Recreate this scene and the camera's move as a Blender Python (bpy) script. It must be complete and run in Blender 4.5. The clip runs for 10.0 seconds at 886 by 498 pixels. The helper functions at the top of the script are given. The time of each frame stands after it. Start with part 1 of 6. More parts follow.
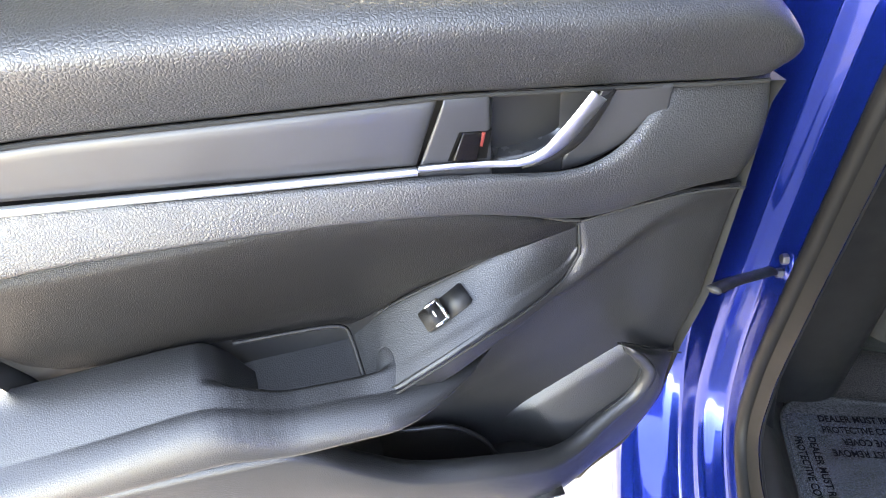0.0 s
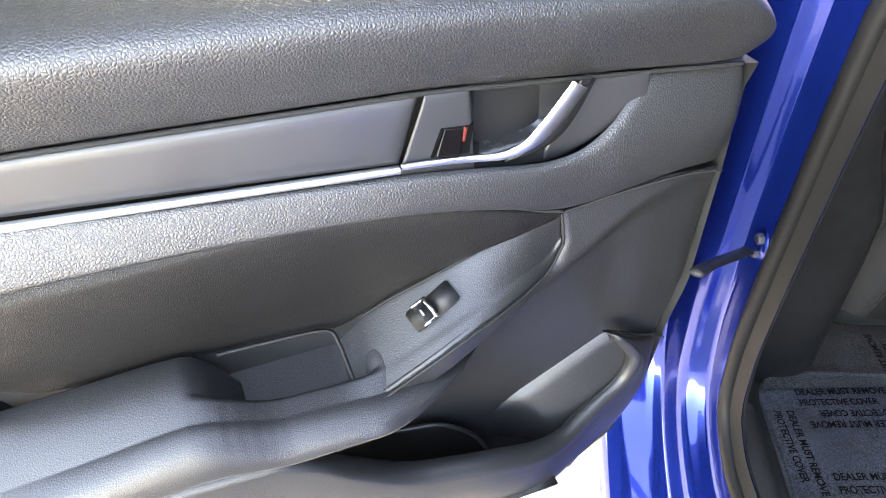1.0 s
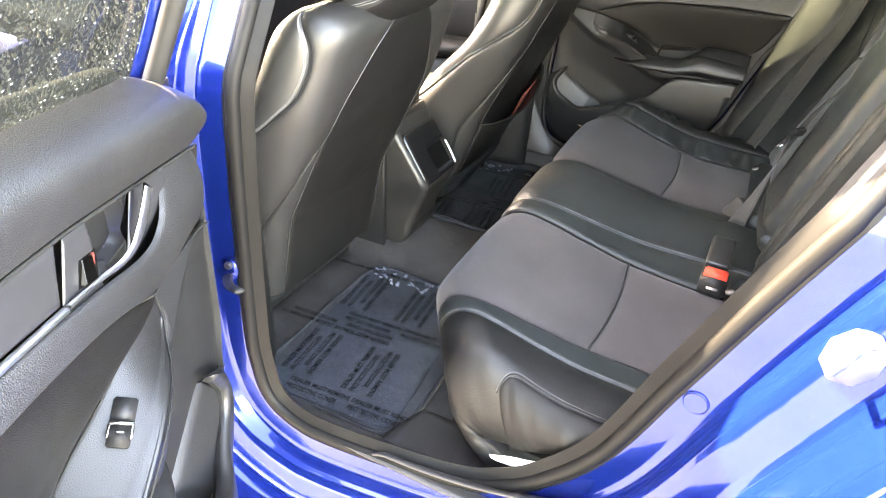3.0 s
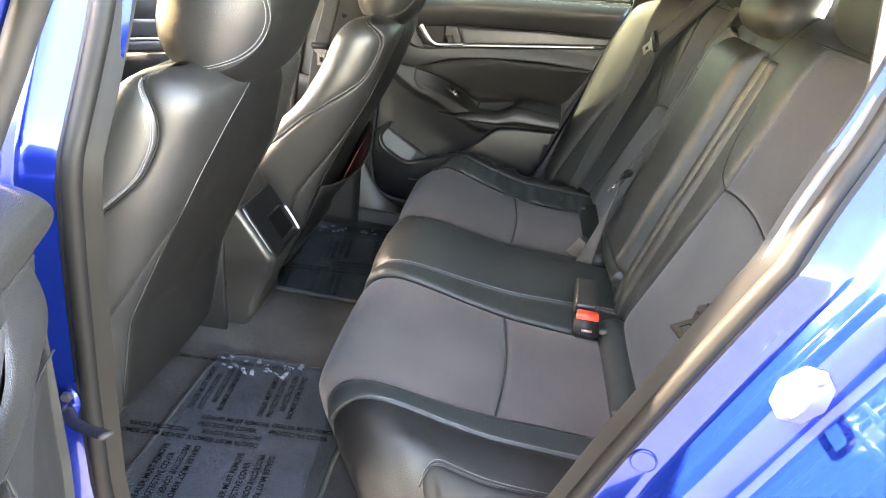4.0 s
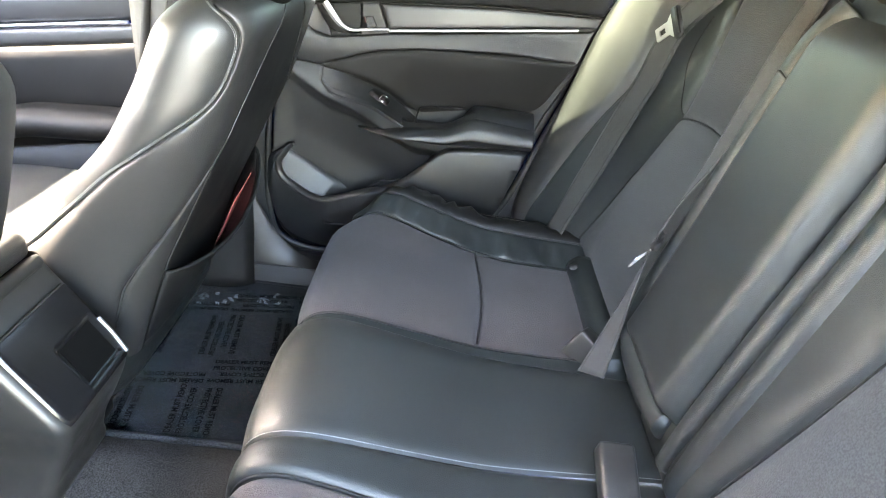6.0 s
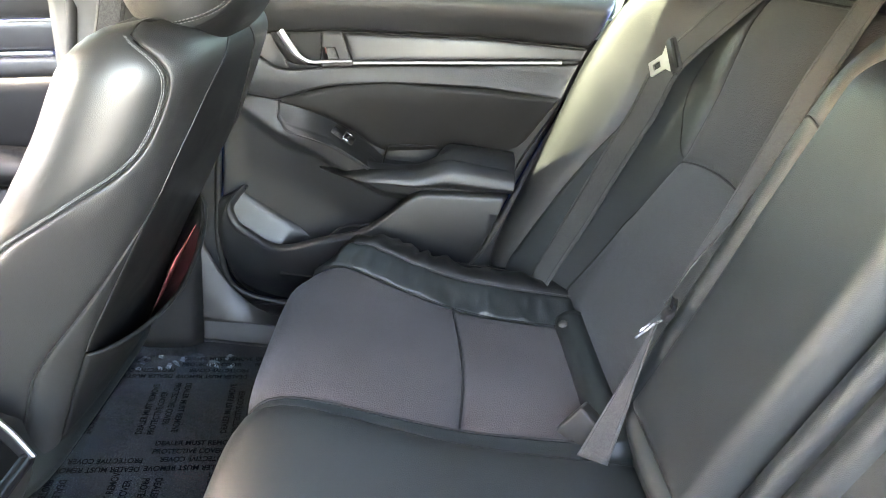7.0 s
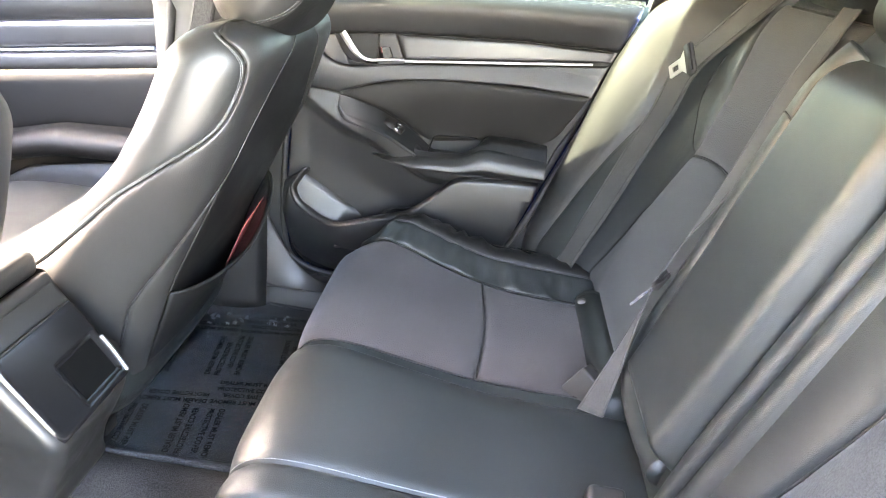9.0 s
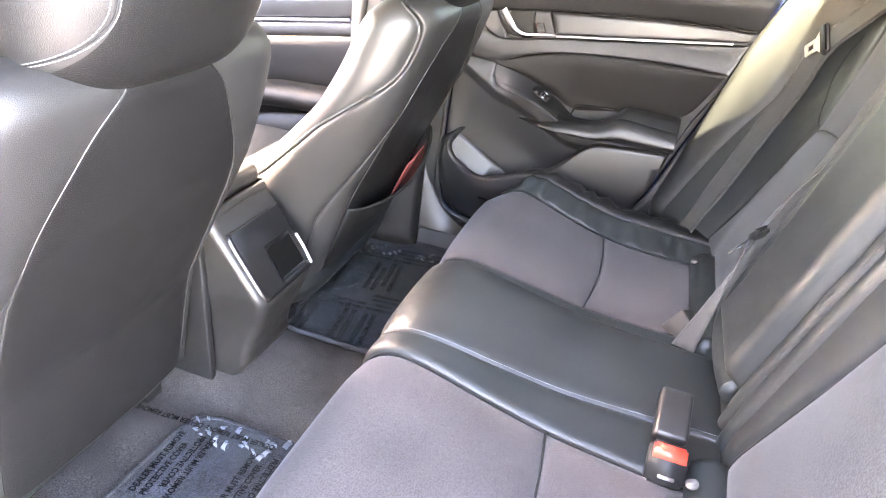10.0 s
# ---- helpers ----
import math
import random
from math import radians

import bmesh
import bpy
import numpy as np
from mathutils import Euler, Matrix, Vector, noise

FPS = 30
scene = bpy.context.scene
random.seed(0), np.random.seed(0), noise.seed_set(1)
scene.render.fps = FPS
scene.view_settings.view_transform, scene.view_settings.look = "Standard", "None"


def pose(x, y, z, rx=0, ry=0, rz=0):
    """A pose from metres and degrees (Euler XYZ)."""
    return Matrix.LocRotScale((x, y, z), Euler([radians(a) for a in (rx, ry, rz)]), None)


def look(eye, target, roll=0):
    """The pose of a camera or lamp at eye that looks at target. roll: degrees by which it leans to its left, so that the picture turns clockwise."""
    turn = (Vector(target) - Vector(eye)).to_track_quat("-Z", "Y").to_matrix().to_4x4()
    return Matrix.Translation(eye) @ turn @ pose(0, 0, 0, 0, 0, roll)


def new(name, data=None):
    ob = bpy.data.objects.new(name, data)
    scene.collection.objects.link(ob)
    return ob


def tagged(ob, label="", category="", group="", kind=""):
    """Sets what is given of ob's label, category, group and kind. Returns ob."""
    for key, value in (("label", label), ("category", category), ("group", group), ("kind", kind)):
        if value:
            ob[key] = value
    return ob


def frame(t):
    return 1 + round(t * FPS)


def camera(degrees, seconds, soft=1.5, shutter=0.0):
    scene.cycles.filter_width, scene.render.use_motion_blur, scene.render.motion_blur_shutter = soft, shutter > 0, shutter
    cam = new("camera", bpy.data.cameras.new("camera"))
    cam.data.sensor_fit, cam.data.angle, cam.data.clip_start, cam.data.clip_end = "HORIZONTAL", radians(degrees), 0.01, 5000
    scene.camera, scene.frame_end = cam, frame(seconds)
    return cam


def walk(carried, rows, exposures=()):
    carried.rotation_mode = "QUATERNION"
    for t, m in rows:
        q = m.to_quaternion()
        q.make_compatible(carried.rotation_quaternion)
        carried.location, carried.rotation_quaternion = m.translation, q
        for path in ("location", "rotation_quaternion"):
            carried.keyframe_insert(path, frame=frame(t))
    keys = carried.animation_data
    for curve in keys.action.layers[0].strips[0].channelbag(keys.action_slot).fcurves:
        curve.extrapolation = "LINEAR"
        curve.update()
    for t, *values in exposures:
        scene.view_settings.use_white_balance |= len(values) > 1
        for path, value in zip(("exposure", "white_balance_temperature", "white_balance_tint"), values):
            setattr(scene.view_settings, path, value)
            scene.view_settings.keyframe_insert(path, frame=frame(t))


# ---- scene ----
cam = camera(70.0, 10.0, soft=1.0)
PATH = [
    (0, (-1.024, -0.048, 1.165), (-1.366, 1.413, -0.157), -5.2),
    (0.5, (-1.019, -0.046, 1.163), (-1.366, 1.408, -0.166), -5.5),
    (1, (-1.039, -0.044, 1.163), (-1.282, 1.421, -0.177), -5.7),
    (1.5, (-1.107, -0.022, 1.173), (-0.776, 1.401, -0.194), -3.7),
    (2, (-1.186, -0.042, 1.179), (-0.321, 1.154, -0.17), -0.5),
    (2.5, (-1.282, -0.109, 1.212), (0.008, 0.86, 0.03), 2.5),
    (3, (-1.36, -0.106, 1.236), (0.166, 0.595, 0.15), 4.0),
    (3.2, (-1.373, -0.08, 1.242), (0.225, 0.516, 0.197), 4.9),
    (4.3, (-1.241, 0.097, 1.198), (0.544, 0.133, 0.296), 7.6),
    (4.5, (-1.176, 0.106, 1.191), (0.601, 0.123, 0.273), 7.6),
    (5, (-0.993, 0.078, 1.172), (0.77, 0.179, 0.232), 8.4),
    (5.5, (-0.839, 0.074, 1.155), (0.919, 0.096, 0.202), 7.4),
    (6, (-0.673, 0.103, 1.143), (1.086, 0.056, 0.193), 7.4),
    (7.3, (-0.508, 0.119, 1.135), (1.282, -0.038, 0.257), 8.0),
    (7.5, (-0.508, 0.119, 1.137), (1.28, -0.042, 0.257), 8.1),
    (8, (-0.518, 0.114, 1.142), (1.267, -0.044, 0.253), 8.3),
    (8.5, (-0.572, 0.107, 1.146), (1.223, -0.012, 0.271), 8.0),
    (9, (-0.664, 0.059, 1.157), (1.124, 0.115, 0.263), 7.8),
    (9.5, (-0.776, -0.017, 1.177), (0.966, 0.281, 0.242), 7.3),
    (10, (-0.881, -0.017, 1.17), (0.793, 0.479, 0.194), 6.9),
]
EXPOSURES = [(0.0, 5.70, 9900, 18), (1.0, 5.70, 10000, 18), (2.0, 6.07, 10600, 18), (2.5, 6.45, 10900, 18), (3.2, 6.58, 11000, 17), (4.4, 6.28, 9500, 16), (5.0, 6.82, 8900, 14), (6.0, 7.02, 8600, 14), (8.5, 7.35, 8800, 19), (9.2, 7.52, 8900, 21), (10.0, 7.65, 9400, 28)]
walk(cam, [(t, look(eye, target, roll)) for t, eye, target, roll in PATH], EXPOSURES)

# ---- light: clear sky, sun ahead of the car ----
SUN_AZ, SUN_EL = 4.0, 35.0
world = bpy.data.worlds.new("sky")
scene.world = world
world.use_nodes = True
wn = world.node_tree.nodes
sky = wn.new("ShaderNodeTexSky")
sky.sky_type, sky.sun_disc = "NISHITA", False
sky.sun_elevation, sky.sun_rotation = radians(SUN_EL), radians(SUN_AZ)
world.node_tree.links.new(sky.outputs[0], wn["Background"].inputs[0])
wn["Background"].inputs[1].default_value = 0.15
sun = new("sun", bpy.data.lights.new("sun", "SUN"))
sun.data.energy, sun.data.angle, sun.data.color = 2.6, radians(0.5), (1.0, 0.98, 0.94)
sun_from = Vector((math.sin(radians(SUN_AZ)) * math.cos(radians(SUN_EL)), math.cos(radians(SUN_AZ)) * math.cos(radians(SUN_EL)), math.sin(radians(SUN_EL))))
sun.matrix_world = look(sun_from * 20, (0, 0, 0))

# ---- materials ----
def material(name, colour, rough, metal=0.0, coat=0.0, spec=0.5):
    m = bpy.data.materials.new(name)
    m.use_nodes = True
    b = m.node_tree.nodes["Principled BSDF"]
    b.inputs["Base Color"].default_value = (*colour, 1)
    b.inputs["Roughness"].default_value = rough
    b.inputs["Metallic"].default_value = metal
    b.inputs["Coat Weight"].default_value = coat
    b.inputs["Specular IOR Level"].default_value = spec
    return m, m.node_tree.nodes, m.node_tree.links, b


def coords(nodes, links, scale):
    c = nodes.new("ShaderNodeTexCoord")
    k = nodes.new("ShaderNodeMapping")
    k.inputs["Scale"].default_value = scale if isinstance(scale, tuple) else (scale,) * 3
    links.new(c.outputs["Object"], k.inputs["Vector"])
    return k.outputs[0]


def noise_tex(nodes, links, scale, detail=4.0):
    n = nodes.new("ShaderNodeTexNoise")
    n.inputs["Scale"].default_value, n.inputs["Detail"].default_value = 1.0, detail
    links.new(coords(nodes, links, scale), n.inputs["Vector"])
    return n.outputs["Fac"]


def ramp(nodes, links, src, stops):
    r = nodes.new("ShaderNodeValToRGB")
    els = r.color_ramp.elements
    while len(els) < len(stops):
        els.new(0.5)
    for e, (p, c) in zip(els, stops):
        e.position, e.color = p, (*c, 1) if not isinstance(c, float) else (c, c, c, 1)
    links.new(src, r.inputs["Fac"])
    return r.outputs["Color"]


def bump(nodes, links, b, height, strength, dist, under=None):
    n = nodes.new("ShaderNodeBump")
    n.inputs["Strength"].default_value, n.inputs["Distance"].default_value = strength, dist
    links.new(height, n.inputs["Height"])
    if under is not None:
        links.new(under, n.inputs["Normal"])
    links.new(n.outputs[0], b.inputs["Normal"])
    return n.outputs[0]


def leather(name, colour, rough, cell, depth, wear=0.12, soft=0.0, spec=0.62):
    """Pebbled grain of the given cell size in metres, with broad sheen changes."""
    m, n, l, b = material(name, colour, rough, spec=spec)
    broad = noise_tex(n, l, 9.0, 5)
    hi = tuple(min(1, c * (1 + wear * 2)) for c in colour)
    lo = tuple(c * (1 - wear) for c in colour)
    l.new(ramp(n, l, broad, [(0.3, lo), (0.7, hi)]), b.inputs["Base Color"])
    l.new(ramp(n, l, noise_tex(n, l, 17.0, 3), [(0.3, rough - 0.03), (0.72, rough + 0.04)]), b.inputs["Roughness"])
    v = n.new("ShaderNodeTexVoronoi")
    v.feature = "DISTANCE_TO_EDGE"
    v.inputs["Scale"].default_value = 1.0
    warp = n.new("ShaderNodeTexNoise")
    warp.inputs["Scale"].default_value = 1.1
    add = n.new("ShaderNodeMixRGB")
    add.blend_type, add.inputs[0].default_value = "ADD", 0.6
    c = coords(n, l, 1.0 / cell)
    l.new(c, warp.inputs["Vector"])
    l.new(c, add.inputs[1])
    l.new(warp.outputs["Color"], add.inputs[2])
    l.new(add.outputs[0], v.inputs["Vector"])
    inv = ramp(n, l, v.outputs["Distance"], [(0.0, 0.0), (0.22, 0.6), (0.5, 1.0)])
    first = None
    if soft:
        first = bump(n, l, b, noise_tex(n, l, 16.0, 1), 0.6, soft)
    bump(n, l, b, inv, 0.8, depth, first)
    return m


def plastic(name, colour, rough, depth=0.00008, cell=0.0006, spec=0.5):
    m, n, l, b = material(name, colour, rough, spec=spec)
    l.new(ramp(n, l, noise_tex(n, l, 14.0, 6), [(0.3, tuple(c * 0.88 for c in colour)), (0.75, tuple(c * 1.2 for c in colour))]), b.inputs["Base Color"])
    l.new(ramp(n, l, noise_tex(n, l, 40.0, 5), [(0.3, rough - 0.05), (0.7, rough + 0.07)]), b.inputs["Roughness"])
    bump(n, l, b, noise_tex(n, l, 1 / cell, 2), 0.6, depth)
    return m


def fabric(name, colour, depth=0.0005, pitch=0.0011):
    m, n, l, b = material(name, colour, 0.85, spec=0.25)
    b.inputs["Sheen Weight"].default_value = 0.12
    b.inputs["Sheen Roughness"].default_value = 0.5
    fine = noise_tex(n, l, 1 / pitch, 2)
    mixed = n.new("ShaderNodeMixRGB")
    mixed.blend_type, mixed.inputs[0].default_value = "MULTIPLY", 0.8
    l.new(ramp(n, l, noise_tex(n, l, 8.0, 6), [(0.3, tuple(c * 0.85 for c in colour)), (0.72, tuple(c * 1.2 for c in colour))]), mixed.inputs[1])
    l.new(ramp(n, l, fine, [(0.36, 0.40), (0.5, 0.80), (0.64, 1.15)]), mixed.inputs[2])
    l.new(mixed.outputs[0], b.inputs["Base Color"])
    bump(n, l, b, fine, 0.7, depth)
    return m


def carpet(name, colour):
    m, n, l, b = material(name, colour, 0.95, spec=0.15)
    fine = noise_tex(n, l, 480.0, 3)
    mixed = n.new("ShaderNodeMixRGB")
    mixed.blend_type, mixed.inputs[0].default_value = "MULTIPLY", 1.0
    l.new(ramp(n, l, noise_tex(n, l, 12.0, 6), [(0.3, tuple(c * 0.75 for c in colour)), (0.7, tuple(c * 1.3 for c in colour))]), mixed.inputs[1])
    l.new(ramp(n, l, fine, [(0.36, 0.30), (0.64, 1.15)]), mixed.inputs[2])
    l.new(mixed.outputs[0], b.inputs["Base Color"])
    bump(n, l, b, fine, 1.0, 0.0015)
    return m


def car_paint():
    m, n, l, b = material("blue_metallic_paint", (0.004, 0.045, 0.40), 0.17, metal=0.7, coat=0.5, spec=0.3)
    b.inputs["Coat Roughness"].default_value = 0.03
    l.new(ramp(n, l, noise_tex(n, l, 1800.0, 1), [(0.35, (0.0008, 0.010, 0.105)), (0.7, (0.0015, 0.026, 0.22))]), b.inputs["Base Color"])
    bump(n, l, b, noise_tex(n, l, 30.0, 3), 0.10, 0.0015)
    return m


def tinted_glass(name, through_colour):
    m = bpy.data.materials.new(name)
    m.use_nodes = True
    n, l = m.node_tree.nodes, m.node_tree.links
    n.remove(n["Principled BSDF"])
    t = n.new("ShaderNodeBsdfTransparent")
    t.inputs[0].default_value = through_colour
    g = n.new("ShaderNodeBsdfGlossy")
    g.inputs["Roughness"].default_value = 0.02
    x = n.new("ShaderNodeMixShader")
    x.inputs[0].default_value = 0.07
    l.new(t.outputs[0], x.inputs[1])
    l.new(g.outputs[0], x.inputs[2])
    l.new(x.outputs[0], n["Material Output"].inputs[0])
    return m


def wet_glass(name, through_colour):
    """Dark glass under a thin film of rain and dust."""
    m = tinted_glass(name, through_colour)
    n, l = m.node_tree.nodes, m.node_tree.links
    d = n.new("ShaderNodeBsdfDiffuse")
    l.new(ramp(n, l, noise_tex(n, l, 320.0, 3), [(0.4, (0.05, 0.053, 0.05)), (0.7, (0.16, 0.17, 0.16))]), d.inputs[0])
    x = n.new("ShaderNodeMixShader")
    x.inputs[0].default_value = 0.20
    out = n["Material Output"]
    l.new(out.inputs[0].links[0].from_socket, x.inputs[1])
    l.new(d.outputs[0], x.inputs[2])
    l.new(x.outputs[0], out.inputs[0])
    return m


def film_plastic():
    """Thin clear protective film: mostly see-through, with wrinkled gloss."""
    m = bpy.data.materials.new("clear_protective_film")
    m.use_nodes = True
    n, l = m.node_tree.nodes, m.node_tree.links
    n.remove(n["Principled BSDF"])
    t = n.new("ShaderNodeBsdfTransparent")
    t.inputs[0].default_value = (0.80, 0.86, 0.92, 1)
    d = n.new("ShaderNodeBsdfDiffuse")
    d.inputs[0].default_value = (0.115, 0.128, 0.150, 1)
    h = n.new("ShaderNodeMixShader")
    h.inputs[0].default_value = 0.31
    l.new(t.outputs[0], h.inputs[1])
    l.new(d.outputs[0], h.inputs[2])
    g = n.new("ShaderNodeBsdfGlossy")
    g.inputs["Roughness"].default_value = 0.12
    f = n.new("ShaderNodeFresnel")
    f.inputs[0].default_value = 1.5
    bp = n.new("ShaderNodeBump")
    bp.inputs["Strength"].default_value, bp.inputs["Distance"].default_value = 0.5, 0.004
    l.new(noise_tex(n, l, 26.0, 5), bp.inputs["Height"])
    l.new(bp.outputs[0], g.inputs["Normal"])
    l.new(bp.outputs[0], f.inputs["Normal"])
    x = n.new("ShaderNodeMixShader")
    l.new(f.outputs[0], x.inputs[0])
    l.new(h.outputs[0], x.inputs[1])
    l.new(g.outputs[0], x.inputs[2])
    l.new(x.outputs[0], n["Material Output"].inputs[0])
    return m


def asphalt():
    m, n, l, b = material("grey_asphalt", (0.16, 0.16, 0.16), 0.9, spec=0.2)
    mixed = n.new("ShaderNodeMixRGB")
    mixed.blend_type, mixed.inputs[0].default_value = "MULTIPLY", 1.0
    l.new(ramp(n, l, noise_tex(n, l, 2.5, 6), [(0.3, (0.21, 0.207, 0.20)), (0.7, (0.31, 0.305, 0.29))]), mixed.inputs[1])
    l.new(ramp(n, l, noise_tex(n, l, 160.0, 3), [(0.3, 0.35), (0.7, 1.0)]), mixed.inputs[2])
    l.new(mixed.outputs[0], b.inputs["Base Color"])
    bump(n, l, b, noise_tex(n, l, 130.0, 3), 1.0, 0.004)
    return m


GRAIN = leather("pebbled_black_vinyl", (0.0184, 0.0184, 0.0193), 0.38, 0.0025, 0.00040, spec=0.58)
SOFTGRAIN = leather("soft_grained_black_vinyl", (0.0130, 0.0131, 0.0137), 0.38, 0.0021, 0.00020, spec=0.48)
SEAT_GRAIN = leather("soft_black_leather", (0.0140, 0.0168, 0.0172), 0.45, 0.0019, 0.00016, soft=0.0011, spec=0.42)
SEAT_SIDE = leather("charcoal_seat_leather", (0.0165, 0.0165, 0.0166), 0.40, 0.0019, 0.0002, soft=0.0009, spec=0.55)
BOLSTER = leather("glossy_charcoal_leather", (0.0185, 0.0195, 0.0195), 0.40, 0.0019, 0.00012, soft=0.0014, spec=0.75)
# brown tint stands in for ground light reflected on the side patch
PATCH = leather("brown_tinted_patch_leather", (0.0090, 0.0086, 0.0084), 0.5, 0.0019, 0.00013, soft=0.0009, spec=0.14)
SEAT_BACK = leather("black_seat_back_leather", (0.0065, 0.0065, 0.0067), 0.44, 0.0022, 0.0003, soft=0.0008, spec=0.28)
FINE = leather("fine_grained_vinyl", (0.0075, 0.0071, 0.0069), 0.35, 0.0016, 0.0003, spec=0.20)
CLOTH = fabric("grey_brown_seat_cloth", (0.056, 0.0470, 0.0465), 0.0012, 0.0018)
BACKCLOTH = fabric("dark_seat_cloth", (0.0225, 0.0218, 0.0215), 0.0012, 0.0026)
SATIN = plastic("satin_black_inlay", (0.022, 0.022, 0.024), 0.36, 0.00003, 0.002, spec=0.45)
DARK = plastic("matt_black_plastic", (0.010, 0.010, 0.0104), 0.5, spec=0.35)
GREYPL = plastic("warm_grey_plastic", (0.10, 0.092, 0.086), 0.5)
SILLPL = plastic("grey_sill_plastic", (0.032, 0.030, 0.029), 0.42)
LIGHTPL = plastic("grey_pillar_trim", (0.055, 0.054, 0.052), 0.65)
GLOSSCUP = plastic("smooth_grey_black_plastic", (0.016, 0.016, 0.017), 0.24, 0.00001)
GLOSS = plastic("gloss_black_plastic", (0.006, 0.006, 0.0066), 0.20, 0.00001, spec=0.4)
RUBBER = plastic("black_rubber_seal", (0.012, 0.0117, 0.0115), 0.6)
BELTFLOCK = plastic("pale_grey_flock", (0.12, 0.125, 0.115), 0.8)
FLOCK = plastic("grey_door_seal", (0.0130, 0.0127, 0.0120), 0.45, spec=0.5)
CHROME = material("brushed_chrome", (0.80, 0.81, 0.83), 0.22, metal=1.0)[0]
SATINCH = material("satin_silver_trim", (0.62, 0.63, 0.65), 0.34, metal=1.0)[0]
DARKCH = material("dark_chrome", (0.34, 0.335, 0.33), 0.22, metal=1.0)[0]
BLACKCH = material("black_chrome", (0.11, 0.105, 0.10), 0.20, metal=1.0)[0]
LOCKRED = plastic("dark_red_mark", (0.13, 0.016, 0.012), 0.4)
STEEL = material("zinc_steel", (0.55, 0.55, 0.54), 0.38, metal=1.0)[0]
DULLSTEEL = material("dull_grey_steel", (0.22, 0.22, 0.225), 0.4, metal=1.0)[0]
RED = plastic("red_release_button", (0.75, 0.06, 0.035), 0.4)
REDCARD = plastic("red_card", (0.42, 0.09, 0.075), 0.7)
WHITE = plastic("white_marks_and_sun_patch", (0.8, 0.79, 0.74), 0.7)
THREAD = plastic("pale_grey_thread", (0.27, 0.27, 0.265), 0.8)
FAINTTHREAD = plastic("tan_grey_thread", (0.16, 0.148, 0.14), 0.8)
SEAM = plastic("black_seam", (0.006, 0.006, 0.006), 0.9)
# printed lettering, and black painted as the shade of two recesses
INK_AND_SHADE = material("black_ink_and_recess_shade", (0.003, 0.003, 0.003), 0.9, spec=0.05)[0]
SEALGREY = plastic("black_rubber_weatherstrip", (0.0058, 0.0057, 0.0055), 0.5, spec=0.15)
CONPL = plastic("dark_grey_console_plastic", (0.018, 0.0172, 0.0165), 0.38, spec=0.45)
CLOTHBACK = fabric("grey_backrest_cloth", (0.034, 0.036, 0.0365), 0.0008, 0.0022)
WEB = fabric("grey_belt_webbing", (0.050, 0.049, 0.0475), 0.0002, 0.0016)
CARPET = carpet("charcoal_carpet", (0.060, 0.056, 0.054))
MATCARPET = carpet("black_mat_carpet", (0.055, 0.057, 0.060))
PAINT = car_paint()
TINT = wet_glass("dark_tinted_window_glass", (0.035, 0.04, 0.038, 1))
# pane darkened to weaken the sun falling on the side wing
DIMGLASS = tinted_glass("sun_dimming_window_glass", (0.074, 0.094, 0.080, 1))
FRONTGLASS = tinted_glass("dark_front_window_glass", (0.05, 0.058, 0.054, 1))
FILM = film_plastic()
ASPHALT = asphalt()
DROPS = material("rain_drops", (0.50, 0.53, 0.52), 0.08, spec=0.8)[0]
HEADLINER = fabric("pale_headliner", (0.32, 0.305, 0.285))

# ---- builders ----
def thing(name, at, label, category, group="", kind=""):
    e = new(name)
    e.location = at
    e.empty_display_size = 0.05
    return tagged(e, label, category, group, kind)


def part(name, bm, mat, parent=None, label="", smooth=True, kind=""):
    """Links a bmesh, laid out in the car's coordinates, as one mesh under its thing or part."""
    me = bpy.data.meshes.new(name)
    bm.to_mesh(me)
    bm.free()
    return mesh_part(name, me, mat, parent, label, smooth, kind)


def mesh_part(name, me, mat, parent=None, label="", smooth=True, kind=""):
    if mat is not None:
        me.materials.append(mat)
    me.polygons.foreach_set("use_smooth", [smooth] * len(me.polygons))
    ob = new(name, me)
    if parent is not None:
        ob.parent = parent
        if parent.type == "EMPTY":
            ob.matrix_parent_inverse = Matrix.Translation(parent.location).inverted()
    if label or kind:
        tagged(ob, label, kind=kind)
    return ob


def grid_data(P, nu, nv, close=False):
    vs, fs = [], []
    for j in range(nv):
        for i in range(nu):
            vs.append(tuple(P(i / (nu - 1) if not close else i / nu, j / (nv - 1))))
    n = nu if close else nu - 1
    for j in range(nv - 1):
        for i in range(n):
            k = (i + 1) % nu
            fs.append((j * nu + i, j * nu + k, (j + 1) * nu + k, (j + 1) * nu + i))
    return vs, fs


def sheet(name, P, nu, nv, mat, parent, label="", thick=0.0, close=False, caps=False, flip=False, kind=""):
    """A surface P(u, v); thick: metres of solid behind its face."""
    vs, fs = grid_data(P, nu, nv, close)
    if caps:
        fs += [tuple(reversed(range(nu))), tuple(range((nv - 1) * nu, nv * nu))]
    if flip:
        fs = [tuple(reversed(f)) for f in fs]
    me = bpy.data.meshes.new(name)
    me.from_pydata(vs, [], fs)
    ob = mesh_part(name, me, mat, parent, label, kind=kind)
    if thick:
        s = ob.modifiers.new("thickness", "SOLIDIFY")
        s.thickness, s.offset = thick, -1
    return ob


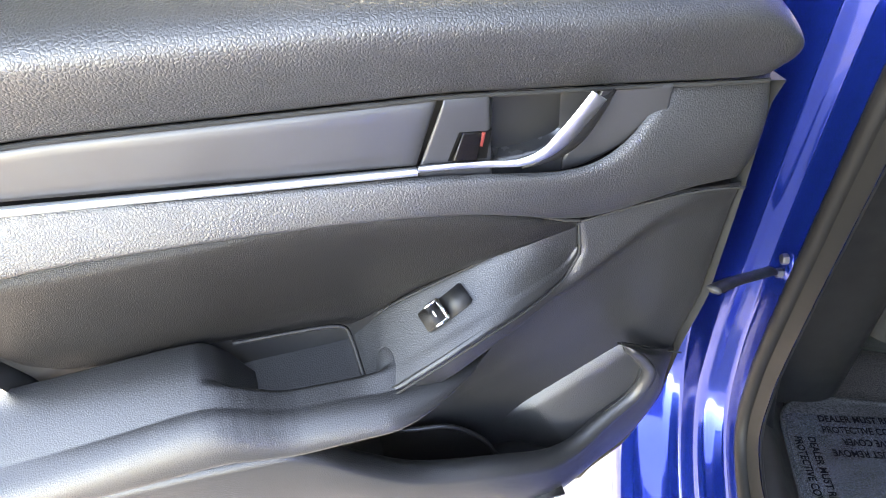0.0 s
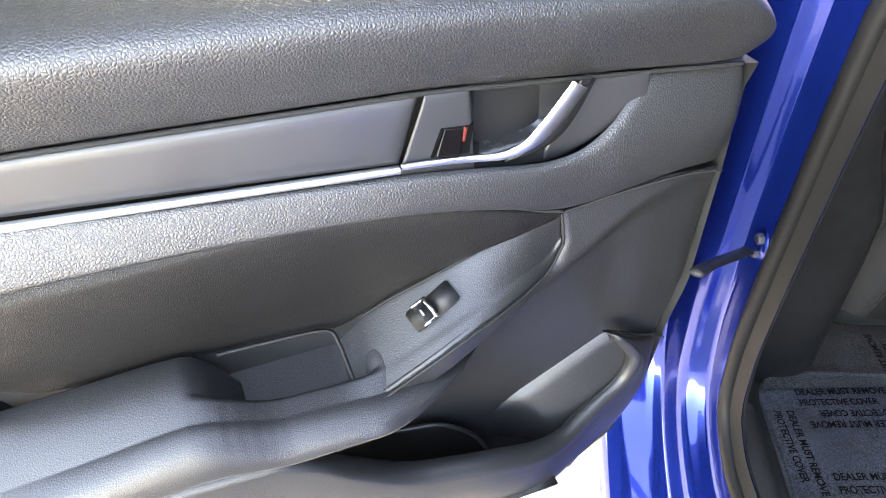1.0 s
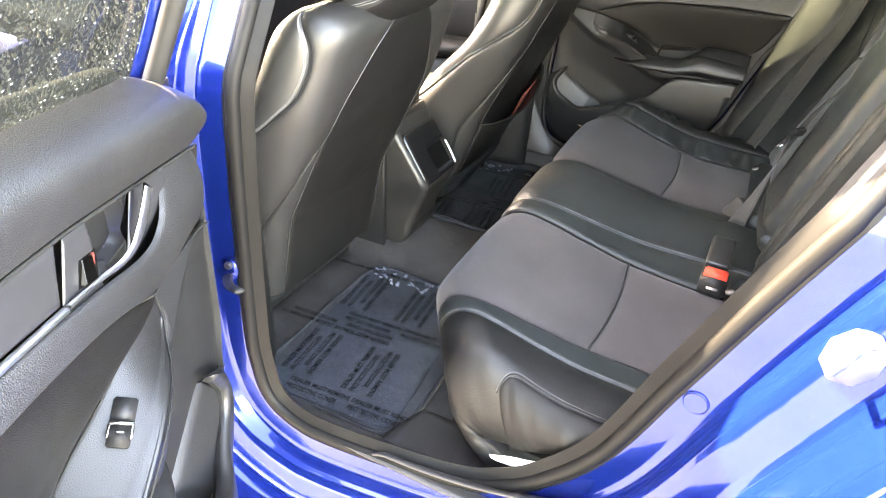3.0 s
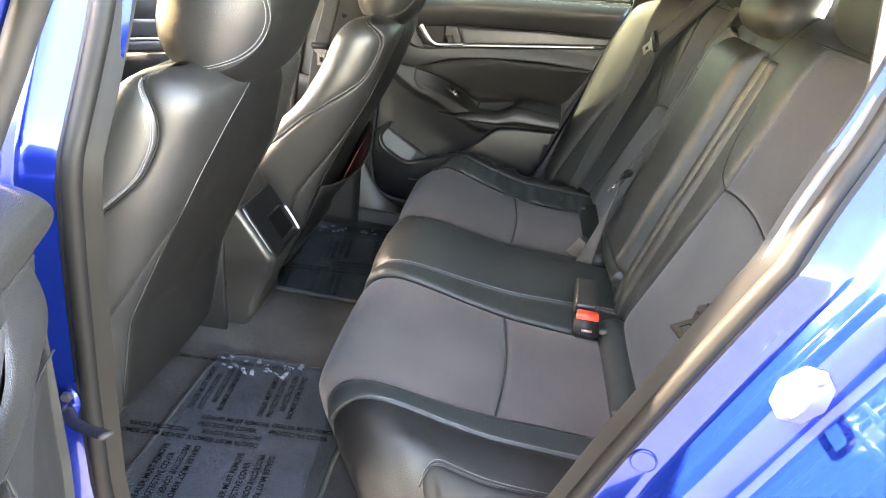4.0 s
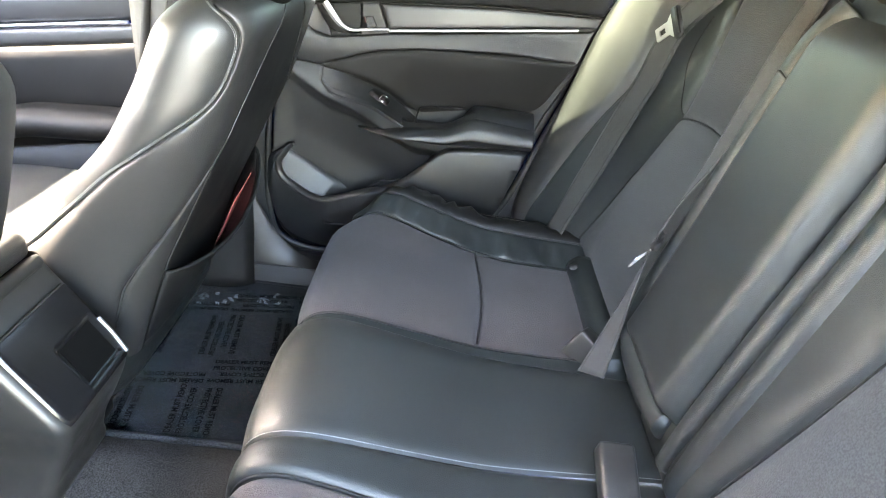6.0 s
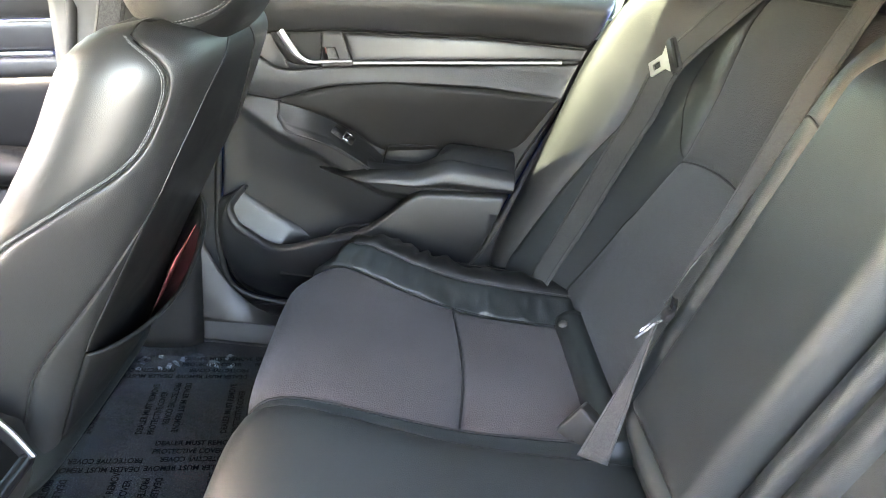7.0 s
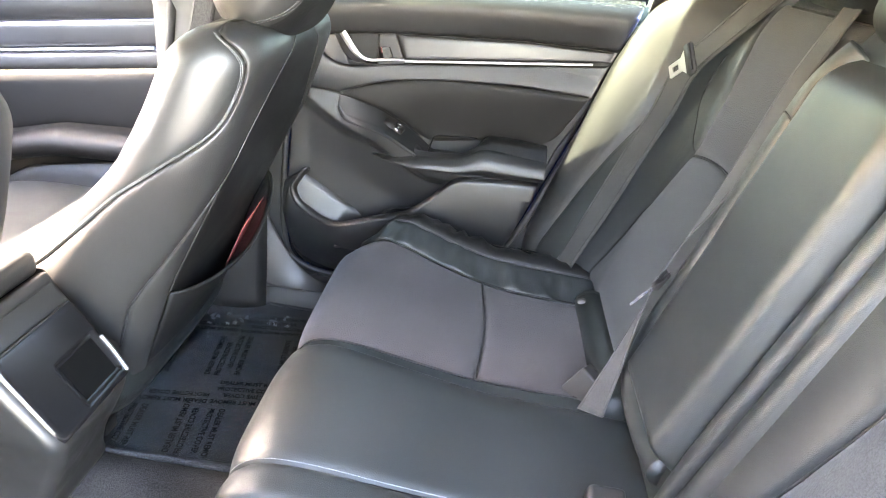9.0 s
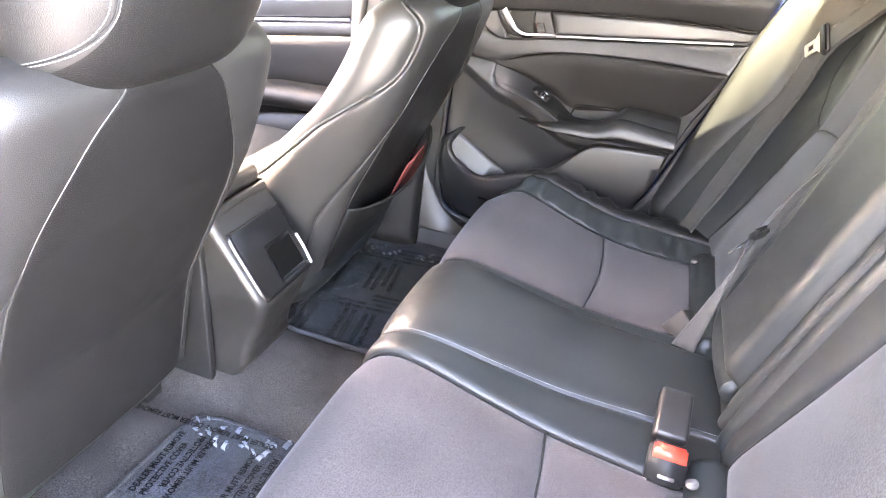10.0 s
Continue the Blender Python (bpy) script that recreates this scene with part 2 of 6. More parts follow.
def rbox(name, size, at, mat, parent, label="", bevel=0.004, turn=(0, 0, 0), taper=1.0, seg=2):
    bm = bmesh.new()
    bmesh.ops.create_cube(bm, size=1)
    for v in bm.verts:
        v.co = Vector((v.co.x * size[0] * (taper if v.co.z > 0 else 1), v.co.y * size[1] * (taper if v.co.z > 0 else 1), v.co.z * size[2]))
    bmesh.ops.bevel(bm, geom=list(bm.edges), offset=bevel, segments=seg, affect="EDGES", profile=0.5)
    bm.transform(pose(*at, *turn))
    return part(name, bm, mat, parent, label)


def cyl(name, r, depth, at, mat, parent, label="", turn=(0, 0, 0), n=20, r2=None):
    bm = bmesh.new()
    bmesh.ops.create_cone(bm, cap_ends=True, segments=n, radius1=r, radius2=r if r2 is None else r2, depth=depth)
    bmesh.ops.bevel(bm, geom=[e for e in bm.edges if e.is_manifold and e.calc_face_angle() > 1], offset=min(r, depth) * 0.15, segments=2, affect="EDGES")
    bm.transform(pose(*at, *turn))
    return part(name, bm, mat, parent, label)


def smooth_line(pts, n=60, closed=False):
    """Points along a Catmull-Rom curve, evenly by index."""
    p = [Vector(q) for q in pts]
    m = len(p)
    out = []
    segs = m if closed else m - 1
    for k in range(n):
        s = k / n * segs if closed else k / (n - 1) * segs
        i = min(int(s), segs - 1)
        f = s - i
        g = (lambda j: p[j % m]) if closed else (lambda j: p[max(0, min(m - 1, j))])
        a, b, c, d = g(i - 1), g(i), g(i + 1), g(i + 2)
        out.append(0.5 * ((2 * b) + (c - a) * f + (2 * a - 5 * b + 4 * c - d) * f * f + (3 * b - a - 3 * c + d) * f ** 3))
    return out


def tube(name, pts, r, mat, parent, label="", n=80, sides=8, flat=1.0, up=(0, 0, 1), closed=False, raw=False, kind=""):
    """A rod swept along a smooth line; flat: its thickness against its width, along up."""
    line = [Vector(p) for p in pts] if raw else smooth_line(pts, n, closed)
    vs, fs = [], []
    m = len(line)
    upv = Vector(up)
    for i, p in enumerate(line):
        t = (line[(i + 1) % m] - line[i - 1]) if closed else (line[min(i + 1, m - 1)] - line[max(i - 1, 0)])
        t.normalize()
        side = t.cross(upv)
        if side.length < 1e-4:
            side = t.cross(Vector((0.3, 1, 0.2)))
        side.normalize()
        top = side.cross(t)
        rr = r(i / (m - 1)) if callable(r) else r
        for k in range(sides):
            a = 2 * math.pi * k / sides
            vs.append(p + side * rr * math.cos(a) + top * rr * flat * math.sin(a))
    for i in range(m if closed else m - 1):
        j = (i + 1) % m
        for k in range(sides):
            q = (k + 1) % sides
            fs.append((i * sides + k, i * sides + q, j * sides + q, j * sides + k))
    if not closed:
        fs += [tuple(reversed(range(sides))), tuple(range((m - 1) * sides, m * sides))]
    me = bpy.data.meshes.new(name)
    me.from_pydata([tuple(v) for v in vs], [], fs)
    return mesh_part(name, me, mat, parent, label, kind=kind)


def ribbon(name, rows, mat, parent, label="", thick=0.0014):
    """A flat strap through pairs of edge points."""
    a = smooth_line([r[0] for r in rows], 40)
    b = smooth_line([r[1] for r in rows], 40)
    return sheet(name, lambda u, v: a[min(39, round(v * 39))].lerp(b[min(39, round(v * 39))], u), 7, 40, mat, parent, label, thick=thick)


def stitches(name, line, mat, parent, pitch=0.0065, size=0.0007, lift=(0, 0, 0)):
    """A seam of separate thread stitches along points, joined as one part."""
    vs, fs = [], []
    pts = [Vector(p) for p in line]
    left = 0.0
    for a, b in zip(pts, pts[1:]):
        d = b - a
        ln = d.length
        if ln < 1e-6:
            continue
        d /= ln
        s = d.cross(Vector((0.21, 0.4, 0.89))).normalized()
        w = s.cross(d)
        pos = left
        while pos < ln:
            c = a + d * pos + Vector(lift)
            k = len(vs)
            h = pitch * 0.36
            for e, q in ((-h, 0.4), (-h * 0.6, 1), (h * 0.6, 1), (h, 0.4)):
                for x, y in ((1, 0), (0, 1), (-1, 0), (0, -1)):
                    vs.append(tuple(c + d * e + (s * x + w * y) * size * q))
            for r in range(3):
                for x in range(4):
                    fs.append((k + r * 4 + x, k + r * 4 + (x + 1) % 4, k + r * 4 + 4 + (x + 1) % 4, k + r * 4 + 4 + x))
            fs += [(k, k + 1, k + 2, k + 3), (k + 15, k + 14, k + 13, k + 12)]
            pos += pitch
        left = pos - ln
    me = bpy.data.meshes.new(name)
    me.from_pydata(vs, [], fs)
    return mesh_part(name, me, mat, parent, "", kind="stuff")


def interp(x, pts):
    """Piecewise smooth value at x through (x, value) pairs with rising x."""
    if x <= pts[0][0]:
        return pts[0][1]
    for (a, p), (b, q) in zip(pts, pts[1:]):
        if x <= b:
            return p + (q - p) * (x - a) / (b - a)
    return pts[-1][1]


def soft(x, pts, w=0.02):
    """interp() rounded off over w."""
    return sum(interp(x + w * k, pts) for k in (-1, -0.5, 0, 0.5, 1)) / 5


def ease(t):
    return 0.5 - 0.5 * math.cos(math.pi * t)


def rim(t, p=10):
    return abs(2 * t - 1) ** p


def seam(pts, parent, r=0.0023, name="seam", mat=None):
    """A dark sunken joint or sewn seam along points."""
    return tube(name, pts, r, mat or SEAM, parent, n=max(12, min(90, 3 * len(pts))), sides=5)


# ---- ground ----
ground = sheet("ground", lambda u, v: (-60 + 120 * u, -60 + 120 * v, 0.0), 2, 2, ASPHALT, None)
tagged(ground, "worn pale grey asphalt parking lot in sun", "ground", kind="structure")

# ---- car body ----
SEAL = [(0.470, 1.20), (0.482, 1.06), (0.503, 0.82), (0.516, 0.55), (0.513, 0.45), (0.49, 0.370), (0.42, 0.335), (0.30, 0.330), (0.14, 0.342), (0.06, 0.372),
        (0.0, 0.42), (-0.073, 0.520), (-0.136, 0.69), (-0.20, 0.862), (-0.252, 0.990), (-0.305, 1.10), (-0.325, 1.19), (-0.25, 1.265), (-0.05, 1.295), (0.22, 1.295), (0.41, 1.262)]


def lean(z):
    """How far a body side leans inwards above the belt line."""
    return 0.0 if z < 0.95 else (z - 0.95) * 0.45


seal_line = smooth_line([(y, z, 0) for y, z in SEAL], 160, closed=True)
seal_out = []
for i, p in enumerate(seal_line):
    t = (seal_line[(i + 1) % 160] - seal_line[i - 1]).normalized()
    seal_out.append(Vector((t.y, -t.x, 0)))
cen = sum(seal_line, Vector()) / 160
if (seal_line[0] - cen).dot(seal_out[0]) < 0:
    seal_out = [-v for v in seal_out]

body = thing("car_body", (0, 0, 0.25), "metallic blue car body with an empty rear door opening", "car body")
RINGS = [(-0.02, -0.015), (0.0, -0.003), (0.012, 0.002), (0.058, 0.010), (0.066, 0.024), (0.070, 0.036), (0.078, 0.044), (0.125, 0.060), (0.133, 0.075), (0.136, 0.125), (0.146, 0.145)]


def side_x(y, sgn):
    """The left side of the opening draws in towards the rear."""
    return 0.750 - (0.048 * max(0.0, min(1.0, (0.42 - y) / 0.52)) if sgn < 0 else 0.0)


def ring_point(sgn):
    def P(u, v):
        k = round(u * 160) % 160
        f = v * (len(RINGS) - 1)
        i = min(int(f), len(RINGS) - 2)
        off = RINGS[i][0] + (RINGS[i + 1][0] - RINGS[i][0]) * (f - i)
        x = RINGS[i][1] + (RINGS[i + 1][1] - RINGS[i][1]) * (f - i)
        q = seal_line[k] + seal_out[k] * off
        x *= 1 - 0.62 * max(0.0, min(1.0, (q.y - 1.0) / 0.16))
        return (sgn * (side_x(q.x, sgn) + x - lean(q.y)), q.x, q.y)
    return P


for sgn in (-1, 1):
    sheet("door_jamb", ring_point(sgn), 160, 41, PAINT, body, "glossy blue painted door jamb", close=True, flip=sgn > 0)
    # weatherstrip round the opening: a bulb with a lip
    bulb = [(sgn * (side_x(p.x, sgn) - 0.001 - lean(p.y)), p.x + o.x * 0.004, p.y + o.y * 0.004) for p, o in zip(seal_line, seal_out)]
    strip = tube("door_seal", bulb, 0.0115, SEALGREY, body, "dark grey rubber door weatherstrip", closed=True, raw=True, sides=10, up=(1, 0, 0))
    lip = [(sgn * (side_x(p.x, sgn) - 0.015 - lean(p.y)), p.x - o.x * 0.010, p.y - o.y * 0.010) for p, o in zip(seal_line, seal_out)]
    def carrier(u, v, sgn=sgn):
        k = round(u * 160) % 160
        q = seal_line[k] + seal_out[k] * (-0.022 + 0.040 * v)
        return (sgn * (side_x(q.x, sgn) + interp(-0.022 + 0.040 * v, RINGS) + 0.002 + 0.003 * math.sin(math.pi * v) - lean(q.y)), q.x, q.y)
    sheet("seal_carrier", carrier, 160, 9, SEALGREY, strip, close=True, flip=sgn > 0)
    tube("seal_lip", lip, 0.0075, FLOCK, strip, "grey trim lip of the seal", closed=True, raw=True, sides=8, up=(1, 0, 0))


def outer_skin(u, v, sgn, y0, y1, z0, z1):
    y, z = y0 + (y1 - y0) * u, z0 + (z1 - z0) * v
    return (sgn * (0.90 - 0.05 * max(0, (0.55 - z) / 0.35) ** 2 - lean(z)), y, z)


for sgn in (-1, 1):
    # rear quarter behind the opening, with its wheel arch edge
    def quarter(u, v, sgn=sgn):
        z = 0.25 + 0.85 * v
        edge = interp(z, [(0.25, 0.06), (0.40, -0.07), (0.55, -0.205), (0.714, -0.27), (0.887, -0.33), (1.005, -0.372), (1.1, -0.375)])
        y = edge + (-1.5 - edge) * u
        wheel = math.hypot(y + 0.62, z - 0.33)
        return (sgn * (0.897 - lean(z) + 0.025 * math.exp(-((wheel - 0.40) / 0.05) ** 2) - (0.05 if wheel < 0.36 else 0)), y, z)
    sheet("quarter_panel", quarter, 60, 40, PAINT, body, flip=sgn < 0, thick=0.004)
    # rocker below the opening, rounded
    def rocker(u, v, sgn=sgn):
        a = math.pi * (0.5 - v)
        return (sgn * (0.845 + 0.055 * max(0, math.cos(a)) ** 0.6), 1.6 - 1.75 * u, 0.20 - 0.0 + 0.05 * math.sin(a) - 0.055)
    sheet("rocker", rocker, 20, 14, PAINT, body, flip=sgn > 0, thick=0.003)
    sheet("front_fender", lambda u, v, sgn=sgn: outer_skin(u, v, sgn, 1.75, 2.6, 0.25, 0.95), 6, 8, PAINT, body, flip=sgn > 0, thick=0.004)

# inner trim between seal and cabin: pillars and sills
def inner_trim(sgn):
    def P(u, v):
        k = round(u * 160) % 160
        p, o = seal_line[k], seal_out[k]
        off = 0.0 + 0.02 * math.sin(math.pi * v) + 0.09 * v
        x = side_x(p.x, sgn) - 0.013 - 0.05 * ease(v)
        q = p + o * (off - 0.012)
        return (sgn * (x - lean(q.y)), q.x, max(q.y, 0.262))
    return P


sheet("opening_trim", inner_trim(-1), 160, 9, DARK, body, "black inner sill and pillar trim", close=True)
sheet("opening_trim", inner_trim(1), 160, 9, DARK, body, "black inner sill and pillar trim", close=True, flip=True)

for sgn in (-1, 1):
    sheet("sill_trim", lambda u, v, sgn=sgn: (sgn * (0.645 + 0.105 * v), 0.66 - 0.85 * u, 0.262 + (0.070 + 0.05 * max(0, (u - 0.75) / 0.25)) * ease(min(1, v * 1.5)) - 0.004 * v), 30, 12, SILLPL, body, "black plastic sill trim", thick=0.004)

for sgn in (-1, 1):
    sheet("kick_trim", lambda u, v, sgn=sgn: (sgn * (0.565 + 0.180 * v), 0.285 - 0.36 * u + 0.02 * math.sin(math.pi * v), 0.270 + 0.012 * ease(min(1, u / 0.06)) + 0.062 * v ** 2 + 0.09 * u ** 2 * v), 30, 14, SILLPL, body, "black plastic kick trim beside the seat foot", thick=0.004)

# roof, headliner, parcel shelf, bulkhead and windscreen surround
# front edge is drooped out of view to keep sun off the bench
def roof(z, w):
    return lambda u, v: ((-w + 2 * w * u), 1.25 - 2.25 * v, z - 0.05 * (2 * u - 1) ** 4 - 0.07 * (2 * v - 1) ** 2 - 0.19 * max(0, 1 - v / 0.22) ** 2)


sheet("roof", roof(1.45, 0.62), 16, 40, PAINT, body, "blue roof panel", thick=0.01)
sheet("headliner", roof(1.42, 0.60), 16, 40, HEADLINER, body, "pale cloth headliner", thick=0.01)
sheet("parcel_shelf", lambda u, v: (-0.66 + 1.32 * u, -0.49 - 0.5 * v, 1.10 - 0.01 * v), 6, 6, DARK, body, thick=0.02)
# dashboard stands out of view, raised to keep sun off the mats
sheet("dashboard", lambda u, v: (-0.72 + 1.44 * u, 1.45 + 0.4 * ease(v) - 0.12 * math.sin(math.pi * v), 0.45 + 0.62 * ease(min(1, v * 1.6))), 20, 20, DARK, body, thick=0.02)
rbox("bulkhead", (1.5, 0.05, 0.7), (0, 1.9, 0.6), DARK, body)
# unseen panel added below the floor to keep ground light out
sheet("floor_light_block", lambda u, v: (-0.74 + 1.48 * u, -1.0 + 2.9 * v, 0.238), 4, 4, DARK, body, "black panel added under the floor against light leaks", thick=0.012)
for sgn in (-1, 1):
    tube("windscreen_pillar", [(sgn * 0.60, 1.2, 1.16), (sgn * 0.68, 1.6, 1.05), (sgn * 0.74, 1.95, 0.95)], 0.04, DARK, body, n=20)
    tube("roof_rail", [(sgn * 0.66, -0.9, 1.17), (sgn * 0.62, -0.45, 1.32), (sgn * 0.60, 0.2, 1.385), (sgn * 0.60, 0.8, 1.36), (sgn * 0.60, 1.2, 1.16)], 0.045, LIGHTPL, body, "grey roof rail trim", n=40)
    tube("rear_pillar", [(sgn * 0.62, -0.42, 1.33), (sgn * 0.67, -0.75, 1.18), (sgn * 0.70, -1.05, 1.0)], 0.085, LIGHTPL, body, "grey rear pillar trim", n=20)
    # middle pillar: pale upper trim over a dark, deeper foot
    def post(u, v, sgn=sgn, z0=0.74, z1=1.36, out=0.0):
        z = z0 + (z1 - z0) * v
        return (sgn * ((0.700 if sgn < 0 else 0.684) - out - lean(z) * 1.05 - 0.03 * math.sin(math.pi * u) ** 0.5), (0.525 if sgn > 0 else 0.67) + (0.235 if sgn > 0 else 0.12) * u, z)
    sheet("middle_pillar", post, 12, 16, LIGHTPL, body, "grey middle pillar trim", flip=sgn < 0, thick=0.01)
    # left foot is widened out of view to keep sun off the sill
    sheet("pillar_foot", lambda u, v, post=post, sgn=sgn: post(u, v, z0=0.262, z1=0.755, out=0.012 + (0.018 * (1 - v) ** 1.5 if sgn > 0 else 0.115 * (1 - v) ** 0.7)), 12, 14, DARK, body, "dark grey pillar foot trim", flip=sgn < 0, thick=0.01)
    if sgn > 0:
        tube("front_opening_seal", [(0.618, 0.675, 1.22), (0.643, 0.703, 1.05), (0.652, 0.715, 0.935), (0.652, 0.733, 0.811), (0.648, 0.752, 0.67), (0.648, 0.758, 0.52), (0.648, 0.758, 0.36)], 0.010, RUBBER, body, "black rubber seal of the front opening", n=60, sides=8)
        sheet("pillar_flare", lambda u, v: (0.668 + 0.030 * v, 0.56 - 0.26 * u, 0.318 + 0.26 * (1 - u) ** 3 * v), 30, 14, SILLPL, body, "grey flared foot of the pillar trim", flip=True, thick=0.004)
    # closed core added in the middle pillar against sun, out to the painted jamb
    def core(u, v, sgn=sgn):
        z = 0.27 + 1.03 * v
        low = ease(max(0.0, min(1.0, (0.80 - z) / 0.25))) if sgn < 0 else 0.0
        a = 2 * math.pi * u
        return (sgn * (0.690 - 0.045 * low + (0.040 + 0.045 * low) * math.cos(a) - lean(z)), 0.600 + 0.055 * low + 0.030 * math.sin(a), z)
    sheet("pillar_light_block", core, 20, 20, DARK, body, "black filler added in the middle pillar against sun", close=True, flip=sgn < 0)
    # rear pillar lining beside the seat
    sheet("rear_pillar_trim", lambda u, v, sgn=sgn: (sgn * ((0.735 if sgn > 0 else 0.685) - lean(1.0 + 0.34 * v) * 1.05), (-0.235 if sgn > 0 else -0.295) - 0.64 * u, 1.0 + 0.34 * v), 10, 10, SILLPL, body, "dark grey rear pillar lining", flip=sgn > 0, thick=0.006)

# floor pan with carpet and a low tunnel
def floor_z(x, y):
    hump = 0.055 * math.exp(-(x / 0.115) ** 4)
    return 0.262 + hump + 0.0025 * noise.noise(Vector((x * 9, y * 9, 0)))


floor = sheet("floor", lambda u, v: (-0.725 + 1.45 * u, 1.6 - 2.0 * v, floor_z(-0.725 + 1.45 * u, 1.6 - 2.0 * v)), 60, 50, CARPET, None, thick=0.03, flip=True)
tagged(floor, "charcoal carpeted car floor with a low tunnel", "floor", kind="structure")


# ---- doors ----
# Closed left rear door, y ahead, x towards the cabin; the other doors repeat it.
BELT = [(-0.25, 1.078), (0.2, 1.047), (0.48, 1.010)]
PADLOW = [(-0.22, 0.975), (0.0, 0.971), (0.268, 0.950), (0.44, 0.926), (0.54, 0.911)]
STRIP = [(-0.22, 0.949), (0.239, 0.894), (0.54, 0.858)]
INSERT = [(-0.22, 0.874), (-0.02, 0.879), (0.094, 0.873), (0.175, 0.866), (0.24, 0.857), (0.285, 0.847), (0.32, 0.834), (0.35, 0.821), (0.379, 0.807)]
REAR = [(0.36, 0.02), (0.54, -0.048), (0.741, -0.106), (0.866, -0.168), (0.979, -0.21), (1.054, -0.246), (1.10, -0.26)]
AHEAD = [(0.34, 0.42), (0.39, 0.475), (0.475, 0.512), (0.585, 0.525), (0.65, 0.541), (0.8, 0.546), (0.94, 0.548), (1.10, 0.548)]
ARMTOP = [(-0.14, 0.748), (0.02, 0.754), (0.055, 0.750), (0.082, 0.722), (0.13, 0.718), (0.19, 0.714), (0.25, 0.706), (0.29, 0.692)]


def rear_door(name, sgn, label):
    d = thing(name, (sgn * 0.8542, 0.5956, 0.30), label, "car door", "rear doors")

    def zone(nm, lo, hi, depth, mat, ya=None, yb=None, nu=60, nv=16, puff=0.0, roll=0.004, lab="", parent=None, thick=0.0):
        """A trim zone between two lines, with rolled-in edges; depth: how far x lies from the car's middle."""
        def P(u, v):
            e, w = ease(u), ease(v)
            # two rounds settle the slanted ends
            z = 0.75
            for _ in range(3):
                a = interp(z, REAR) + 0.002 if ya is None else ya if isinstance(ya, float) else interp(z, ya)
                b = interp(z, AHEAD) - 0.002 if yb is None else yb if isinstance(yb, float) else interp(z, yb)
                y = a + (b - a) * e
                zl, zh = soft(y, lo), soft(y, hi)
                z = zl + (zh - zl) * w
            x = depth(y, z) - puff * (1 - rim(e, 4)) * (1 - rim(w, 4)) + roll * max(rim(e, 60), rim(w, 14))
            return (sgn * x, y, z)
        return sheet(nm, P, nu, nv, mat, parent or d, lab, flip=sgn > 0, thick=thick)

    # backing and painted shell
    def shell(u, v):
        z = (0.30 if sgn < 0 else 0.22) + (0.72 if sgn < 0 else 0.80) * v
        a, b = interp(z, REAR) - 0.075, interp(z, AHEAD) + 0.055 if sgn < 0 else 0.603
        y = a + (b - a) * u
        return (sgn * (0.905 - 0.05 * max(0, (0.55 - z) / 0.3) ** 2), y, z)
    sheet("outer_panel", shell, 24, 20, PAINT, d, "glossy metallic blue outer door skin", flip=sgn < 0, thick=0.003)
    ring = []
    for k in range(120):
        q = k / 30
        if q < 1:
            z = 0.33 + 0.575 * q
            ring.append((interp(z, AHEAD) + 0.001, z))
        elif q < 2:
            s = q - 1
            y = interp(0.95, AHEAD) + 0.008 + (interp(1.03, REAR) - 0.012 - interp(0.95, AHEAD)) * s
            ring.append((y, 0.905 + 0.125 * s))
        elif q < 3:
            z = 1.03 - 0.70 * (q - 2)
            ring.append((interp(z, REAR) - 0.012, z))
        else:
            s = q - 3
            ring.append((interp(0.33, REAR) - 0.012 + (interp(0.33, AHEAD) - interp(0.33, REAR) + 0.02) * s, 0.33))
    mid = Vector((0.15, 0.7))
    def edge(u, v):
        y, z = ring[round(u * 120) % 120]
        dirn = (Vector((y, z)) - mid).normalized()
        f = interp(v, [(0, 0.0), (0.3, 0.0), (0.5, 0.012), (0.75, 0.03), (1, 0.045)])
        x = interp(v, [(0, 0.738), (0.3, 0.775), (0.5, 0.79), (0.75, 0.84), (1, 0.903)])
        return (sgn * x, y + dirn.x * f, z + dirn.y * f)
    sheet("door_edge", lambda u, v: edge(u, 0.42 + 0.58 * v), 120, 9, PAINT if sgn < 0 else RUBBER, d, "blue painted door edge" if sgn < 0 else "", close=True, flip=sgn < 0)
    sheet("edge_seal", lambda u, v: edge(u, 0.44 * v), 120, 5, RUBBER, d, "black rubber door edge seal", close=True, flip=sgn < 0)

    def backing(u, v):
        z = 0.335 + 0.655 * v
        a, b = interp(z, REAR) - (0.085 if sgn > 0 else 0.0), interp(z, AHEAD) - 0.004
        return (sgn * 0.7535, a + (b - a) * u, z)
    sheet("backing", backing, 12, 20, DARK, d, "black door trim backing", flip=sgn > 0, thick=0.003)
    # upper pad: rises to the window and rolls away from the cabin
    def pad(u, v):
        e = ease(u)
        y = -0.21 + (0.548 + 0.21) * e
        zl, zt = soft(y, PADLOW), soft(y, BELT)
        corner = max(0, (y - 0.47) / 0.078)
        zt -= 0.055 * corner ** 2.2
        y -= 0.04 * v * (1 - e) ** 6
        w = v
        z = zl + (zt - zl) * math.sin(math.pi / 2 * w) ** 0.92
        x = 0.731 - 0.027 * math.sin(math.pi * min(1, w * 1.15)) + 0.052 * max(0, (w - 0.42) / 0.58) ** 1.7 + 0.01 * corner ** 3
        x += 0.006 * rim(w, 40) * (w < 0.5) + 0.012 * rim(e, 60)
        return (sgn * x, y, z)
    sheet("upper_pad", pad, 90, 36, GRAIN, d, "black pebbled vinyl upper door pad", flip=sgn > 0, thick=0.006)

    rnd = random.Random(11 if sgn < 0 else 12)
    vs, fs = [], []
